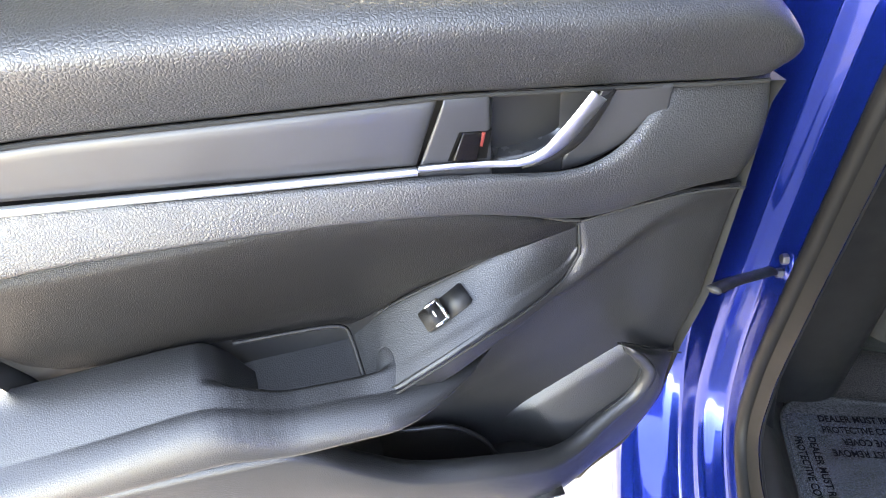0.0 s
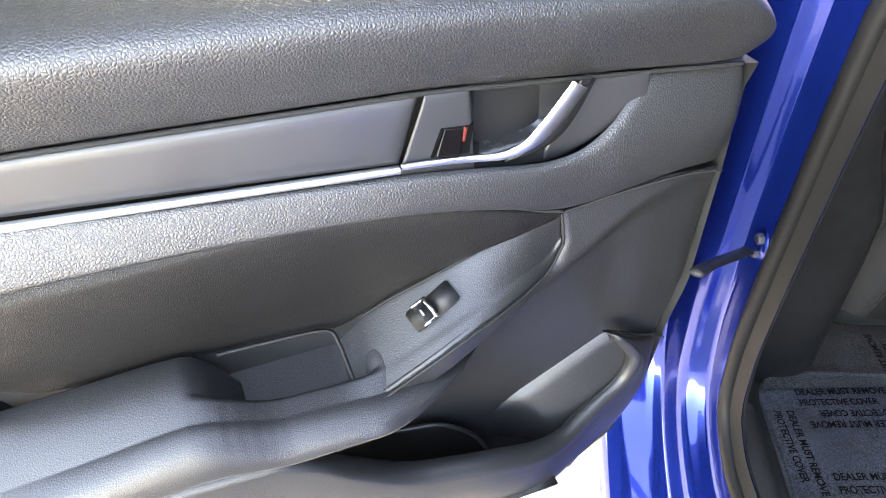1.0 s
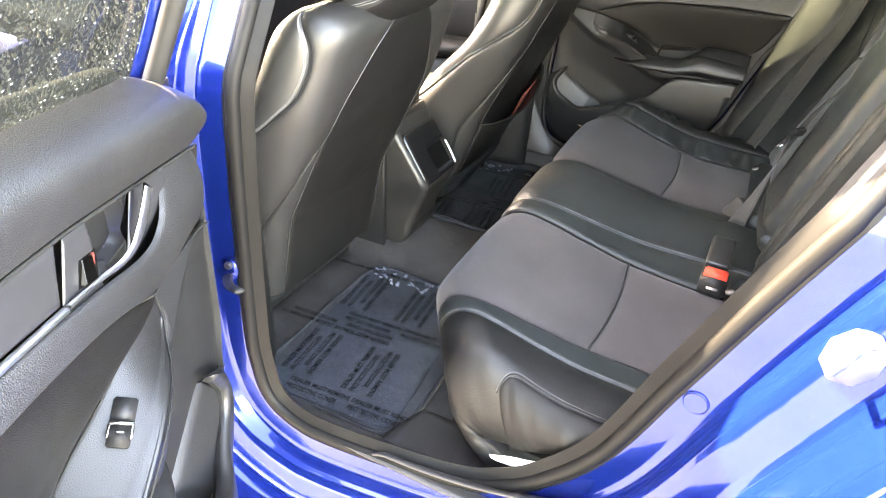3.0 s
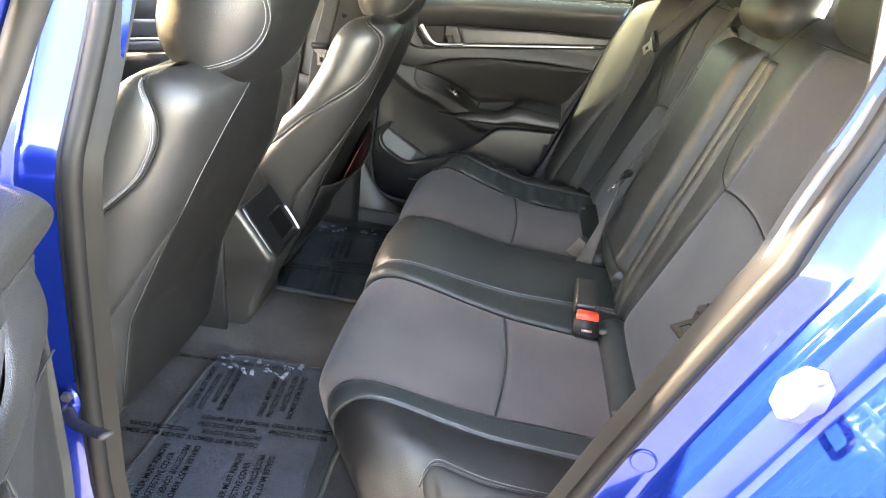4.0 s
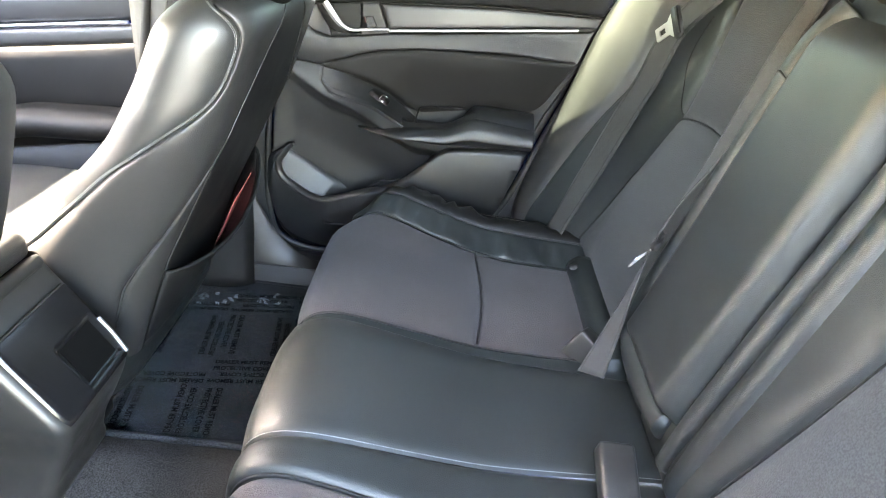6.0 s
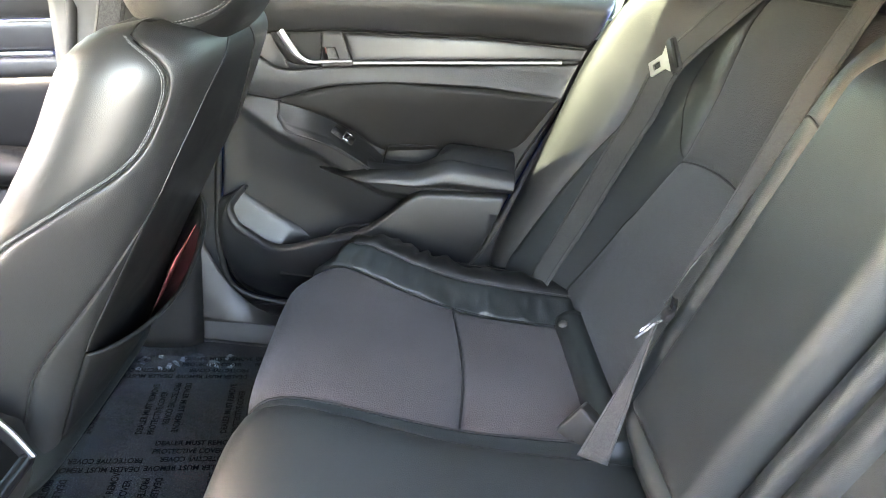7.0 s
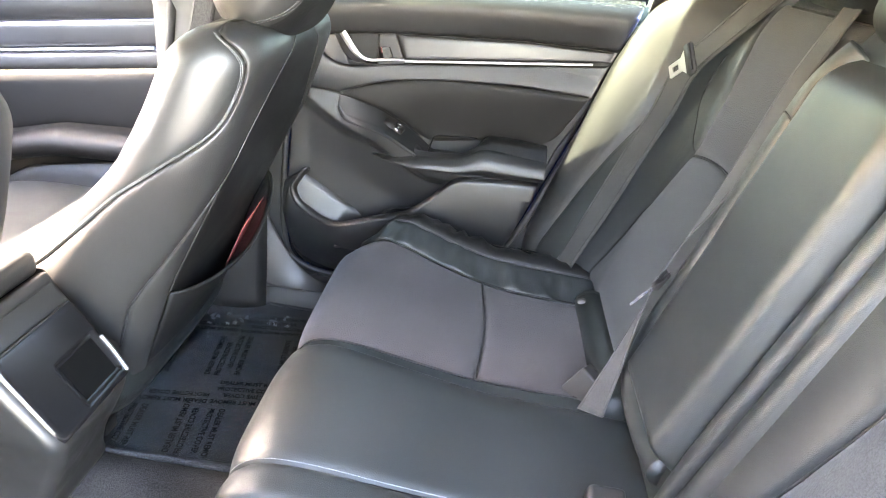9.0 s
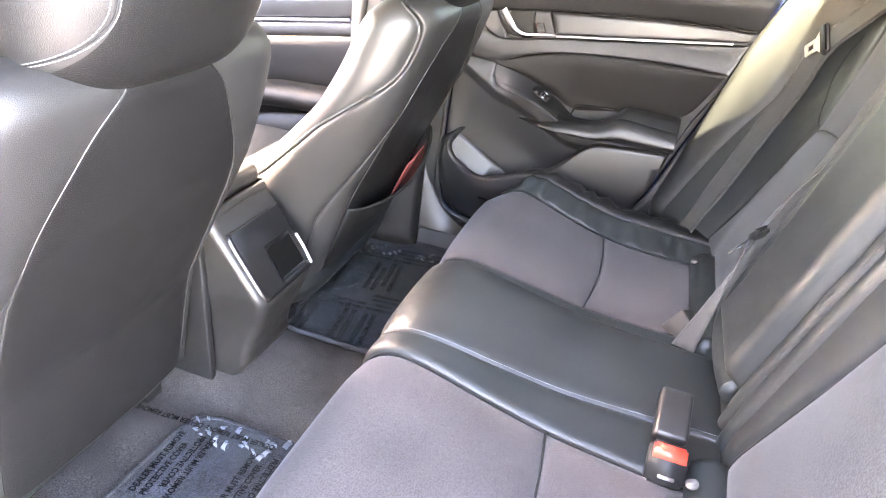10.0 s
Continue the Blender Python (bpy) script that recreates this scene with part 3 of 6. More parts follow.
    for _ in range(120 if sgn < 0 else 1500):
        u, v = rnd.random(), (0.84 if sgn < 0 else 0.66) + (0.13 if sgn < 0 else 0.30) * rnd.random() ** 0.7
        p, r = Vector(pad(u, v)), (0.0003 if sgn < 0 else 0.0007) + 0.0009 * rnd.random() ** 2
        k = len(vs)
        vs += [(p.x - sgn * 0.0002, p.y + r * math.cos(q * math.pi / 3), p.z + r * math.sin(q * math.pi / 3)) for q in range(6)] + [(p.x - sgn * (0.0002 + r * 0.8), p.y, p.z + r * 0.4)]
        fs += [(k + q, k + (q + 1) % 6, k + 6) for q in range(6)]
    me = bpy.data.meshes.new("water_specks")
    me.from_pydata(vs, [], fs)
    mesh_part("water_specks", me, DROPS, d, "fine water specks on the pad", kind="stuff")

    sat = zone("inlay", [(y, z + 0.0045) for y, z in STRIP], [(y, z - 0.003) for y, z in PADLOW], lambda y, z: 0.733 - 0.10 * (0.945 - z), SATIN, yb=[(0.89, 0.236), (0.951, 0.263)], nv=10, roll=0.003, lab="satin black inlay strip")
    def strip(u, v):
        y = -0.158 + (0.239 + 0.158) * u
        a = 2 * math.pi * v
        return (sgn * (0.727 + 0.004 * math.cos(a)), y, interp(y, STRIP) + 0.0018 + 0.0034 * math.sin(a))
    sheet("chrome_strip", strip, 40, 10, SATINCH, d, "thin satin chrome strip", flip=sgn < 0)

    blo = [(0.237, 0.8935), (0.298, 0.884), (0.345, 0.875), (0.365, 0.8725), (0.379, 0.8735), (0.393, 0.877), (0.407, 0.885), (0.42, 0.895), (0.433, 0.9075), (0.447, 0.922)]
    bhi = [(0.239, 0.951), (0.266, 0.948), (0.30, 0.944), (0.447, 0.925)]
    # middle pad, its front widening round the handle
    zone("middle_pad", INSERT + [(0.42, 0.8095), (0.47, 0.811), (0.50, 0.811), (0.54, 0.803)], [(y, z - 0.003) for y, z in STRIP[:1]] + [(y, z - 0.0025) for y, z in blo] + [(0.46, 0.923), (0.54, 0.909)],
         lambda y, z: 0.733 - 0.016 * math.sin(math.pi * max(0, min(1, (z - 0.80) / 0.12))) + 0.010 * max(0, (y - 0.42) / 0.1), GRAIN, nu=120, nv=24, roll=0.005, lab="pebbled black vinyl middle pad")
    # soft insert, sinking towards the armrest
    zone("soft_insert", [(-0.14, 0.735), (0.04, 0.733), (0.15, 0.716), (0.172, 0.712), (0.213, 0.742), (0.24, 0.758), (0.292, 0.783), (0.344, 0.798), (0.379, 0.8035)], INSERT,
         lambda y, z: 0.729 + 0.026 * max(0, min(1, (0.865 - z) / 0.11)) ** 0.8 * max(0.0, min(1.0, (0.33 - y) / 0.14)), FINE, yb=0.378, nu=70, nv=34, puff=0.009, roll=0.004, lab="smooth black padded insert")

    # slanted switch panel
    podl = [(0.160, 0.688), (0.195, 0.704), (0.25, 0.732), (0.277, 0.741), (0.306, 0.7445), (0.337, 0.746), (0.358, 0.748), (0.370, 0.754), (0.377, 0.765), (0.3795, 0.778)]
    podh = [(0.160, 0.706), (0.172, 0.714), (0.213, 0.744), (0.24, 0.760), (0.292, 0.785), (0.344, 0.800), (0.3795, 0.8045)]
    pod_in = [(0.16, 0.680), (0.25, 0.682), (0.277, 0.687), (0.306, 0.696), (0.337, 0.710), (0.362, 0.724), (0.3795, 0.733)]
    pod_out = [(0.16, 0.764), (0.213, 0.752), (0.24, 0.744), (0.292, 0.737), (0.3795, 0.734)]
    def podpt(y, t, out=0.0):
        zl, zh = soft(y, podl, 0.006), soft(y, podh, 0.01)
        x = soft(y, pod_in, 0.012) + (soft(y, pod_out, 0.012) - soft(y, pod_in, 0.012)) * t
        return Vector((sgn * (x - 0.003 - out), y, zl + (zh - zl) * t))
    def panel(u, v):
        e, w = ease(u), ease(v)
        p = podpt(0.162 + 0.2177 * (1 - (1 - u) ** 2), w)
        # a shallow trough beside the raised lower border
        p.x += sgn * (0.005 * max(rim(e, 60), rim(w, 22)) + 0.0018 * max(0.0, min(1.0, (w - 0.22) / 0.05)))
        return p
    pod = sheet("switch_panel", panel, 70, 40, SOFTGRAIN, d, "black window switch panel", flip=sgn > 0, thick=0.004)
    # the switch lies in a scooped well, proud at its rear end
    n = (podpt(0.25, 0.55) - podpt(0.24, 0.55)).cross(podpt(0.245, 0.6) - podpt(0.245, 0.5)).normalized()
    if n.x * -sgn < 0:
        n = -n
    along = (podpt(0.27, 0.68) - podpt(0.22, 0.52)).normalized()
    across = n.cross(along).normalized()
    base = podpt(0.247, 0.62)
    rot = Matrix((across, along, n)).transposed().to_4x4()
    rot.translation = base
    def block(nm, sx, sy, sz, cx, cy, cz, mat, par, lab="", bev=0.0015, tilt=0):
        bm = bmesh.new()
        bmesh.ops.create_cube(bm, size=1)
        for v in bm.verts:
            v.co = Vector((v.co.x * sx, v.co.y * sy, v.co.z * sz))
        bmesh.ops.bevel(bm, geom=list(bm.edges), offset=bev, segments=2, affect="EDGES")
        bm.transform(rot @ pose(cx, cy, cz, tilt))
        return part(nm, bm, mat, par, lab)
    block("switch_well", 0.022, 0.026, 0.004, 0, 0.014, 0.0005, DARK, pod, "dark scooped switch well")
    sw = block("window_switch", 0.021, 0.022, 0.007, 0, -0.010, 0.0035, FINE, pod, "black window switch key", tilt=-8)
    block("switch_trim", 0.0225, 0.0035, 0.003, 0, 0.0015, 0.0065, CHROME, sw, "chrome edge of the switch", 0.001)
    for q in (-1, 1):
        block("switch_trim", 0.0028, 0.014, 0.0025, q * 0.0102, -0.006, 0.0062, CHROME, sw, "chrome edge of the switch", 0.001, tilt=-8)
    block("switch_mark", 0.006, 0.0012, 0.0012, 0, -0.007, 0.0072, WHITE, sw, "white bar mark", 0.0003, tilt=-8)

    # armrest: a rounded bar standing proud, with a pull cup in front of its rear block
    y0 = -0.13 if sgn < 0 else -0.098
    def arm(u, v):
        y = y0 + (0.295 - y0) * u
        zt = soft(y, ARMTOP, 0.022)
        end = max(0, (u - 0.72) / 0.28)
        lowz = interp(y, [(-0.13, 0.674), (0.0, 0.664), (0.12, 0.664), (0.2, 0.670), (0.295, 0.684)])
        out = 0.652 + 0.072 * end ** 1.6
        inn = 0.742
        cup = soft(y, [(0.045, 0.0), (0.075, 1.0), (0.155, 1.0), (0.185, 0.0)], 0.012)
        cup_wide = soft(y, [(-0.06, 0.0), (0.09, 1.0), (0.15, 1.0), (0.26, 0.0)], 0.05)
        a = v
        if a < 0.45:
            x = inn + (out + 0.028 - inn) * (a / 0.45)
            z = zt + 0.006 * math.sin(math.pi * a / 0.45) * (1 - cup) - 0.020 * (a / 0.45) ** 1.5 * (1 - cup_wide * 0.6)
            if cup > 0:
                wall = interp(a / 0.45, [(0, 1), (0.62, 1), (0.72, 0.0), (1, 0)])
                z -= 0.055 * cup * wall
        else:
            b = (a - 0.45) / 0.55 * math.pi
            x = out + 0.028 - 0.028 * math.sin(b) + max(0, -math.cos(b)) * 0.05
            zt -= 0.020 * (1 - cup_wide * 0.6)
            z = (zt + lowz) / 2 + (zt - lowz) / 2 * math.cos(b)
        return (sgn * x, y, z)
    sheet("armrest", arm, 140, 90, SOFTGRAIN, d, "padded black armrest with a pull cup", flip=sgn > 0, thick=0.002)
    tube("cup_rim", [(sgn * 0.741, 0.06, 0.745), (sgn * 0.741, 0.12, 0.741), (sgn * 0.740, 0.155, 0.736), (sgn * 0.73, 0.162, 0.725), (sgn * 0.70, 0.166, 0.705), (sgn * 0.684, 0.172, 0.69)], 0.0022, FINE, d, n=30, sides=6)

    def step(t):
        t = max(0.0, min(1.0, t))
        return t * t * (3 - 2 * t)

    # a crest runs below the switch panel and on up to the front edge
    crest_z = [(0.16, 0.66), (0.247, 0.7016), (0.303, 0.7285), (0.335, 0.734), (0.364, 0.739), (0.392, 0.755), (0.417, 0.769), (0.45, 0.791), (0.496, 0.8045), (0.55, 0.806)]
    crest_x = [(0.16, 0.686), (0.247, 0.684), (0.303, 0.694), (0.335, 0.708), (0.364, 0.720), (0.392, 0.7235), (0.417, 0.7265), (0.45, 0.7295), (0.496, 0.734), (0.55, 0.738)]
    wall_top = [(-0.14, 0.755), (0.15, 0.700), (0.16, 0.70)] + [(y, z - 0.003) for y, z in podh[1:]] + [(0.42, 0.8085), (0.47, 0.8105), (0.50, 0.8105), (0.54, 0.803)]

    def wall_x(y, z):
        zc, xc = soft(y, crest_z, 0.01), soft(y, crest_x, 0.01)
        low, top = (soft(y, podl, 0.006) + 0.001, interp(y, podh)) if y < 0.3795 else (interp(y, wall_top), 0)
        xt = soft(y, pod_in, 0.012) if y < 0.3795 else 0.735
        back = 0.748 - 0.004 * step((y - 0.44) / 0.05)
        if z > low and y < 0.3795:
            return 0.004 + xt + (soft(y, pod_out, 0.012) - xt) * min(1.0, (z - low) / max(0.004, top - low))
        if z > zc:
            return xc + (xt - xc) * min(1.0, (z - zc) / max(0.004, low - zc))
        return xc + (back - xc) * (0.62 * step((zc - z) / 0.035) + 0.38 * step((zc - z) / 0.14))

    zone("lower_wall", [(-0.13, 0.40), (0.55, 0.40)], wall_top, wall_x, SOFTGRAIN, nu=170, nv=110, roll=0.003, lab="black lower door trim")
    # pocket front with its thick rounded lip
    # crest (y, z, depth), lower end, half width, inner wall height
    lip_knots = [(-0.155, 0.686, 0.678, -0.155, 0.45, 0.740, 0.014, 0.12), (0.04, 0.675, 0.678, 0.04, 0.38, 0.740, 0.014, 0.12), (0.10, 0.661, 0.678, 0.10, 0.37, 0.740, 0.014, 0.12),
                 (0.15, 0.610, 0.678, 0.15, 0.362, 0.740, 0.014, 0.12), (0.20, 0.570, 0.678, 0.20, 0.355, 0.740, 0.014, 0.10), (0.28, 0.542, 0.678, 0.28, 0.348, 0.740, 0.014, 0.09),
                 (0.34, 0.517, 0.683, 0.35, 0.350, 0.739, 0.013, 0.06), (0.382, 0.507, 0.692, 0.40, 0.358, 0.738, 0.011, 0.03), (0.424, 0.516, 0.704, 0.45, 0.378, 0.738, 0.009, 0.018),
                 (0.462, 0.536, 0.713, 0.484, 0.415, 0.738, 0.008, 0.012), (0.475, 0.570, 0.714, 0.510, 0.480, 0.738, 0.008, 0.010), (0.462, 0.599, 0.714, 0.517, 0.535, 0.740, 0.008, 0.010),
                 (0.447, 0.619, 0.715, 0.520, 0.560, 0.742, 0.007, 0.008), (0.440, 0.620, 0.729, 0.521, 0.570, 0.744, 0.006, 0.006)]
    lip_line = list(zip(*[smooth_line([Vector(r[:3]) for r in lip_knots], 150), smooth_line([Vector(r[3:6]) for r in lip_knots], 150), smooth_line([Vector((r[6], r[7], 0)) for r in lip_knots], 150)]))

    def lip(u, v):
        k = round(u * 149)
        c, end, (w, drop, _) = lip_line[k]
        turn = step((c.x - 0.33) / 0.12)
        t = lip_line[min(149, k + 1)][0] - lip_line[max(0, k - 1)][0]
        flat = Vector((-t.y, t.x, 0)).normalized()
        up = Vector((0, 1, 0)).lerp(Vector((-0.25, 0.45, -0.85)), turn).normalized()
        across = Vector((0, 0, 1)).lerp(flat * 0.85 + Vector((0, 0, 0.5)), turn).normalized()
        if v < 0.12:
            p = c + across * w - up * (w * 0.8 + drop * (1 - v / 0.12))
        elif v < 0.45:
            th = math.pi * (v - 0.12) / 0.33
            p = c + across * w * math.cos(th) + up * w * 0.8 * (math.sin(th) - 1)
        else:
            s = (v - 0.45) / 0.55
            a = c - across * w - up * w * 0.8
            p = a.lerp(end, s)
            p.z = a.z + (end.z - a.z) * s ** (2.2 - 1.0 * turn) - 0.006 * math.sin(math.pi * s)
        return (sgn * p.z, max(interp(p.y, REAR), p.x), p.y)
    sheet("map_pocket", lip, 150, 60, SOFTGRAIN, d, "black map pocket with a thick lip", flip=sgn > 0)
    def plateau(u, v):
        far = Vector((0.750, 0.295, 0.512)).lerp(Vector((0.748, 0.335, 0.42)), v)
        fold = Vector((0.7445, 0.345, 0.538)).lerp(Vector((0.711, 0.379, 0.478)), v)
        front = Vector((0.7435, 0.456, 0.600)).lerp(Vector((0.722, 0.497, 0.528)), v)
        p = far.lerp(fold, u / 0.3) if u < 0.3 else fold.lerp(front, (u - 0.3) / 0.7)
        p.x += 0.006 * (1 - min(1, v / 0.2)) ** 2
        return (sgn * p.x, p.y, p.z)
    sheet("pocket_step", plateau, 40, 40, SOFTGRAIN, d, "raised grained step in the map pocket", flip=sgn > 0)
    bin_line = smooth_line([(sgn * 0.742, 0.165, 0.560), (sgn * 0.736, 0.20, 0.553), (sgn * 0.733, 0.238, 0.547), (sgn * 0.733, 0.262, 0.527), (sgn * 0.732, 0.284, 0.497), (sgn * 0.731, 0.300, 0.455)], 40)
    tube("bin_rim", bin_line, 0.0028, SOFTGRAIN, d, "raised rim of the bottle bin", raw=True, sides=8)
    sheet("bin_wall", lambda u, v: bin_line[min(39, round(u * 39))] + Vector((-sgn * 0.004 * v, 0, -(bin_line[min(39, round(u * 39))].z - 0.452) * v)), 40, 6, FINE, d, "black wall of the bottle bin", flip=sgn > 0)
    sheet("pocket_floor", lambda u, v: (sgn * (0.665 + 0.085 * v), -0.06 + 0.42 * u, 0.455), 20, 3, DARK, d, flip=sgn > 0, thick=0.004)
    seam([(sgn * 0.7285, y, soft(y, INSERT)) for y in [-0.16 + 0.538 * k / 40 for k in range(41)]], d, 0.0017, "joint")
    seam([(sgn * 0.733, y, soft(y, PADLOW) - 0.001) for y in [-0.20 + 0.735 * k / 40 for k in range(41)]], d, 0.002, "joint")
    ov = [podpt(0.164 + 0.2155 * k / 30, 1.0) for k in range(31)] + [podpt(0.3797 - 0.19 * (k / 60) ** 2.4, 0.0) for k in range(61)]
    seam([p + Vector((-sgn * 0.0004, 0, 0)) for p in ov], d, 0.0013, "joint")
    seam([(sgn * 0.7335, y, z) for y, z in ((0.380, 0.8045), (0.42, 0.808), (0.47, 0.810), (0.51, 0.8085), (0.543, 0.802))], d, 0.0013, "joint")
    seam([(sgn * 0.737, y, z) for y, z in ((0.446, 0.612), (0.47, 0.598), (0.50, 0.580), (0.527, 0.565))], d, 0.0012, "joint")
    seam([lip(k / 149, 0.13) for k in range(92, 146, 3)], d, 0.0010, "joint")

    # inner handle in its bezel
    under = [(y, z - 0.014) for y, z in blo]
    bez = zone("handle_bezel", under, bhi, lambda y, z: 0.729 + 0.012 * step((y - 0.297) / 0.006), SATIN, ya=[(0.89, 0.239), (0.951, 0.266)], yb=[(0.88, 0.300), (0.95, 0.306)], nu=30, nv=18, roll=0.002, lab="grey satin handle bezel")
    zone("finger_cup", under, bhi, lambda y, z: 0.741 + 0.034 * step((y - 0.300) / 0.012) * step((0.398 - y) / 0.085) * step((z - 0.878) / 0.016), GLOSSCUP, ya=[(0.88, 0.300), (0.95, 0.306)], yb=[(0.87, 0.362), (0.95, 0.402)], nu=60, nv=40, roll=0.0, lab="dark glossy finger cup", parent=bez)
    zone("handle_bezel", under, bhi, lambda y, z: 0.738 - 0.008 * step((y - 0.385) / 0.06), SATIN, ya=[(0.87, 0.362), (0.95, 0.402)], yb=0.4465, nu=40, nv=24, roll=0.002, lab="grey satin handle bezel", parent=bez)
    # pull: a thin strip that widens into a flat curved blade, with a dark rear side
    blade = smooth_line([Vector(p) for p in ((0.240, 0.8990, 0.7245), (0.270, 0.8952, 0.7245), (0.294, 0.8915, 0.724), (0.319, 0.8895, 0.7205), (0.337, 0.8965, 0.716), (0.350, 0.9090, 0.713), (0.362, 0.9245, 0.711), (0.374, 0.9405, 0.710))], 50)
    def blade_at(k):
        t = blade[min(49, k + 1)] - blade[max(0, k - 1)]
        wide = interp(k / 49, [(0, 0.0050), (0.38, 0.0062), (0.55, 0.0095), (0.70, 0.0145), (1, 0.0150)])
        return blade[k], Vector((-t.y, t.x, 0)).normalized(), wide
    def pull(u, v):
        c, side, wide = blade_at(round(u * 49))
        a = 2 * math.pi * v
        p = c + side * wide * 0.5 * math.cos(a) + Vector((0, 0, -0.0022 * math.sin(a)))
        return (sgn * p.z, p.x, p.y)
    sheet("pull_lever", pull, 50, 14, SATINCH, bez, "curved chrome door pull", flip=sgn < 0, caps=False)
    rear_edge = smooth_line([Vector(p) for p in ((0.322, 0.8800, 0.724), (0.344, 0.8813, 0.724), (0.360, 0.887, 0.723), (0.373, 0.898, 0.722), (0.385, 0.9162, 0.722), (0.394, 0.9345, 0.722))], 30)
    def pull_back(u, v):
        c, side, wide = blade_at(27 + round(u * 22))
        p = (c - side * wide * 0.46).lerp(rear_edge[round(u * 29)], v) + Vector((0, 0, 0.001 - 0.002 * math.sin(math.pi * v)))
        return (sgn * p.z, p.x, p.y)
    sheet("pull_back", pull_back, 23, 8, DARK, bez, "dark rear side of the door pull", flip=sgn < 0, thick=0.003)
    def slab(nm, outline, back, front, mat, par, lab):
        """A flat-backed piece with the given outline and a front that may slope."""
        bm = bmesh.new()
        lo = [bm.verts.new((sgn * back, y, z)) for y, z in outline]
        hi = [bm.verts.new((sgn * f, y, z)) for (y, z), f in zip(outline, front)]
        bm.faces.new(hi)
        for k in range(len(lo)):
            q = (k + 1) % len(lo)
            bm.faces.new((lo[k], lo[q], hi[q], hi[k]))
        bmesh.ops.recalc_face_normals(bm, faces=bm.faces)
        bmesh.ops.bevel(bm, geom=[e for e in bm.edges if all(v in hi for v in e.verts)], offset=0.0008, segments=2, affect="EDGES")
        return part(nm, bm, mat, par, lab, smooth=False)
    # flat black plate, slightly proud, paints the shade of the lock's recess
    slab("lock_shade_plate", [(0.2735, 0.9215), (0.299, 0.918), (0.295, 0.8935), (0.2625, 0.8975)], 0.732, [0.7284] * 4, INK_AND_SHADE, bez, "black plate standing in for the shaded lock recess")
    lk = slab("lock_lever", [(0.2765, 0.9205), (0.2915, 0.9170), (0.2845, 0.8965), (0.2665, 0.9010)], 0.731, [0.7275, 0.7275, 0.7225, 0.7225], BLACKCH, bez, "dark chrome lock lever")
    slab("lock_mark", [(0.2912, 0.9180), (0.2938, 0.9172), (0.2908, 0.9060), (0.2887, 0.9070)], 0.731, [0.7262] * 4, LOCKRED, lk, "red unlocked mark")

    # window: frame, run channel, glass
    top = [(0.530, 0.99), (0.515, 1.15), (0.455, 1.27), (0.36, 1.315), (0.15, 1.335), (-0.05, 1.315), (-0.20, 1.23), (-0.275, 1.10)]
    fr = tube("window_frame", [(sgn * (0.806 - lean(z) * 1.05), y, z) for y, z in top], 0.022, PAINT, d, "blue window frame", n=70, sides=8)
    tube("glass_channel", [(sgn * (0.784 - lean(z) * 1.05), y * 0.97 + 0.002, z - 0.012) for y, z in top], 0.012, RUBBER, fr, "black rubber glass channel", n=70, sides=8)
    tube("belt_seal", [(sgn * 0.786, y, soft(y, BELT) + 0.001 - 0.02 * max(0, (y - 0.47) / 0.04)) for y in (-0.25, -0.1, 0.05, 0.2, 0.35, 0.45, 0.485)], 0.0105, BELTFLOCK, d, "grey flocked window belt seal", n=40, sides=8)
    def glass(u, v):
        y = 0.495 - 0.755 * u
        zt = interp(-y, [(-0.495, 1.16), (-0.45, 1.26), (-0.36, 1.305), (-0.15, 1.325), (0.05, 1.305), (0.20, 1.22), (0.265, 1.11)])
        z = 0.99 + (zt - 0.99) * v
        return (sgn * (0.797 - lean(z) * 1.03), y, z)
    gl = sheet("window_glass", glass, 20, 10, TINT if sgn < 0 else DIMGLASS, d, "window pane wet with drops" if sgn < 0 else "window pane darkened to dim the sun", flip=sgn > 0)
    if sgn < 0:
        rnd = random.Random(5)
        vs, fs = [], []
        for _ in range(4600):
            u, v = rnd.random(), 0.14 + 0.86 * rnd.random() ** 1.2
            p = Vector(glass(u, v)) + Vector((sgn * 0.0008, 0, 0))
            r = 0.0008 + 0.0016 * rnd.random() ** 3
            k = len(vs)
            st = 1 + rnd.random() * 0.6
            for ring_r, hgt in ((1.0, 0), (0.7, 0.5)):
                for q in range(6):
                    a = q * math.pi / 3
                    vs.append((p.x + sgn * r * hgt, p.y + r * ring_r * math.cos(a), p.z + r * st * ring_r * math.sin(a)))
            vs.append((p.x + sgn * r * 0.7, p.y, p.z))
            for q in range(6):
                w = (q + 1) % 6
                fs += [(k + q, k + w, k + 6 + w, k + 6 + q), (k + 6 + q, k + 6 + w, k + 12)]
        me = bpy.data.meshes.new("rain_drops")
        me.from_pydata(vs, [], fs)
        mesh_part("rain_drops", me, DROPS, gl, "scattered rain drops", kind="stuff").visible_shadow = False
    return d


left_door = rear_door("rear_door", -1, "open rear door with black vinyl trim and blue shell")
left_door.rotation_euler = (0, 0, radians(-66))
right_door = rear_door("rear_door", 1, "closed rear door with black vinyl trim and chrome strip")

# ---- rear seat ----
CUSH = [(-0.26, 0.492), (-0.20, 0.496), (-0.10, 0.500), (0.0, 0.508), (0.10, 0.527), (0.18, 0.545), (0.235, 0.553), (0.270, 0.546), (0.293, 0.525), (0.302, 0.490), (0.290, 0.44), (0.264, 0.385), (0.218, 0.33), (0.155, 0.285)]
cush_line = smooth_line([(y, z, 0) for y, z in CUSH], 240)
cush_len = [0.0]
for a, b in zip(cush_line, cush_line[1:]):
    cush_len.append(cush_len[-1] + (b - a).length)


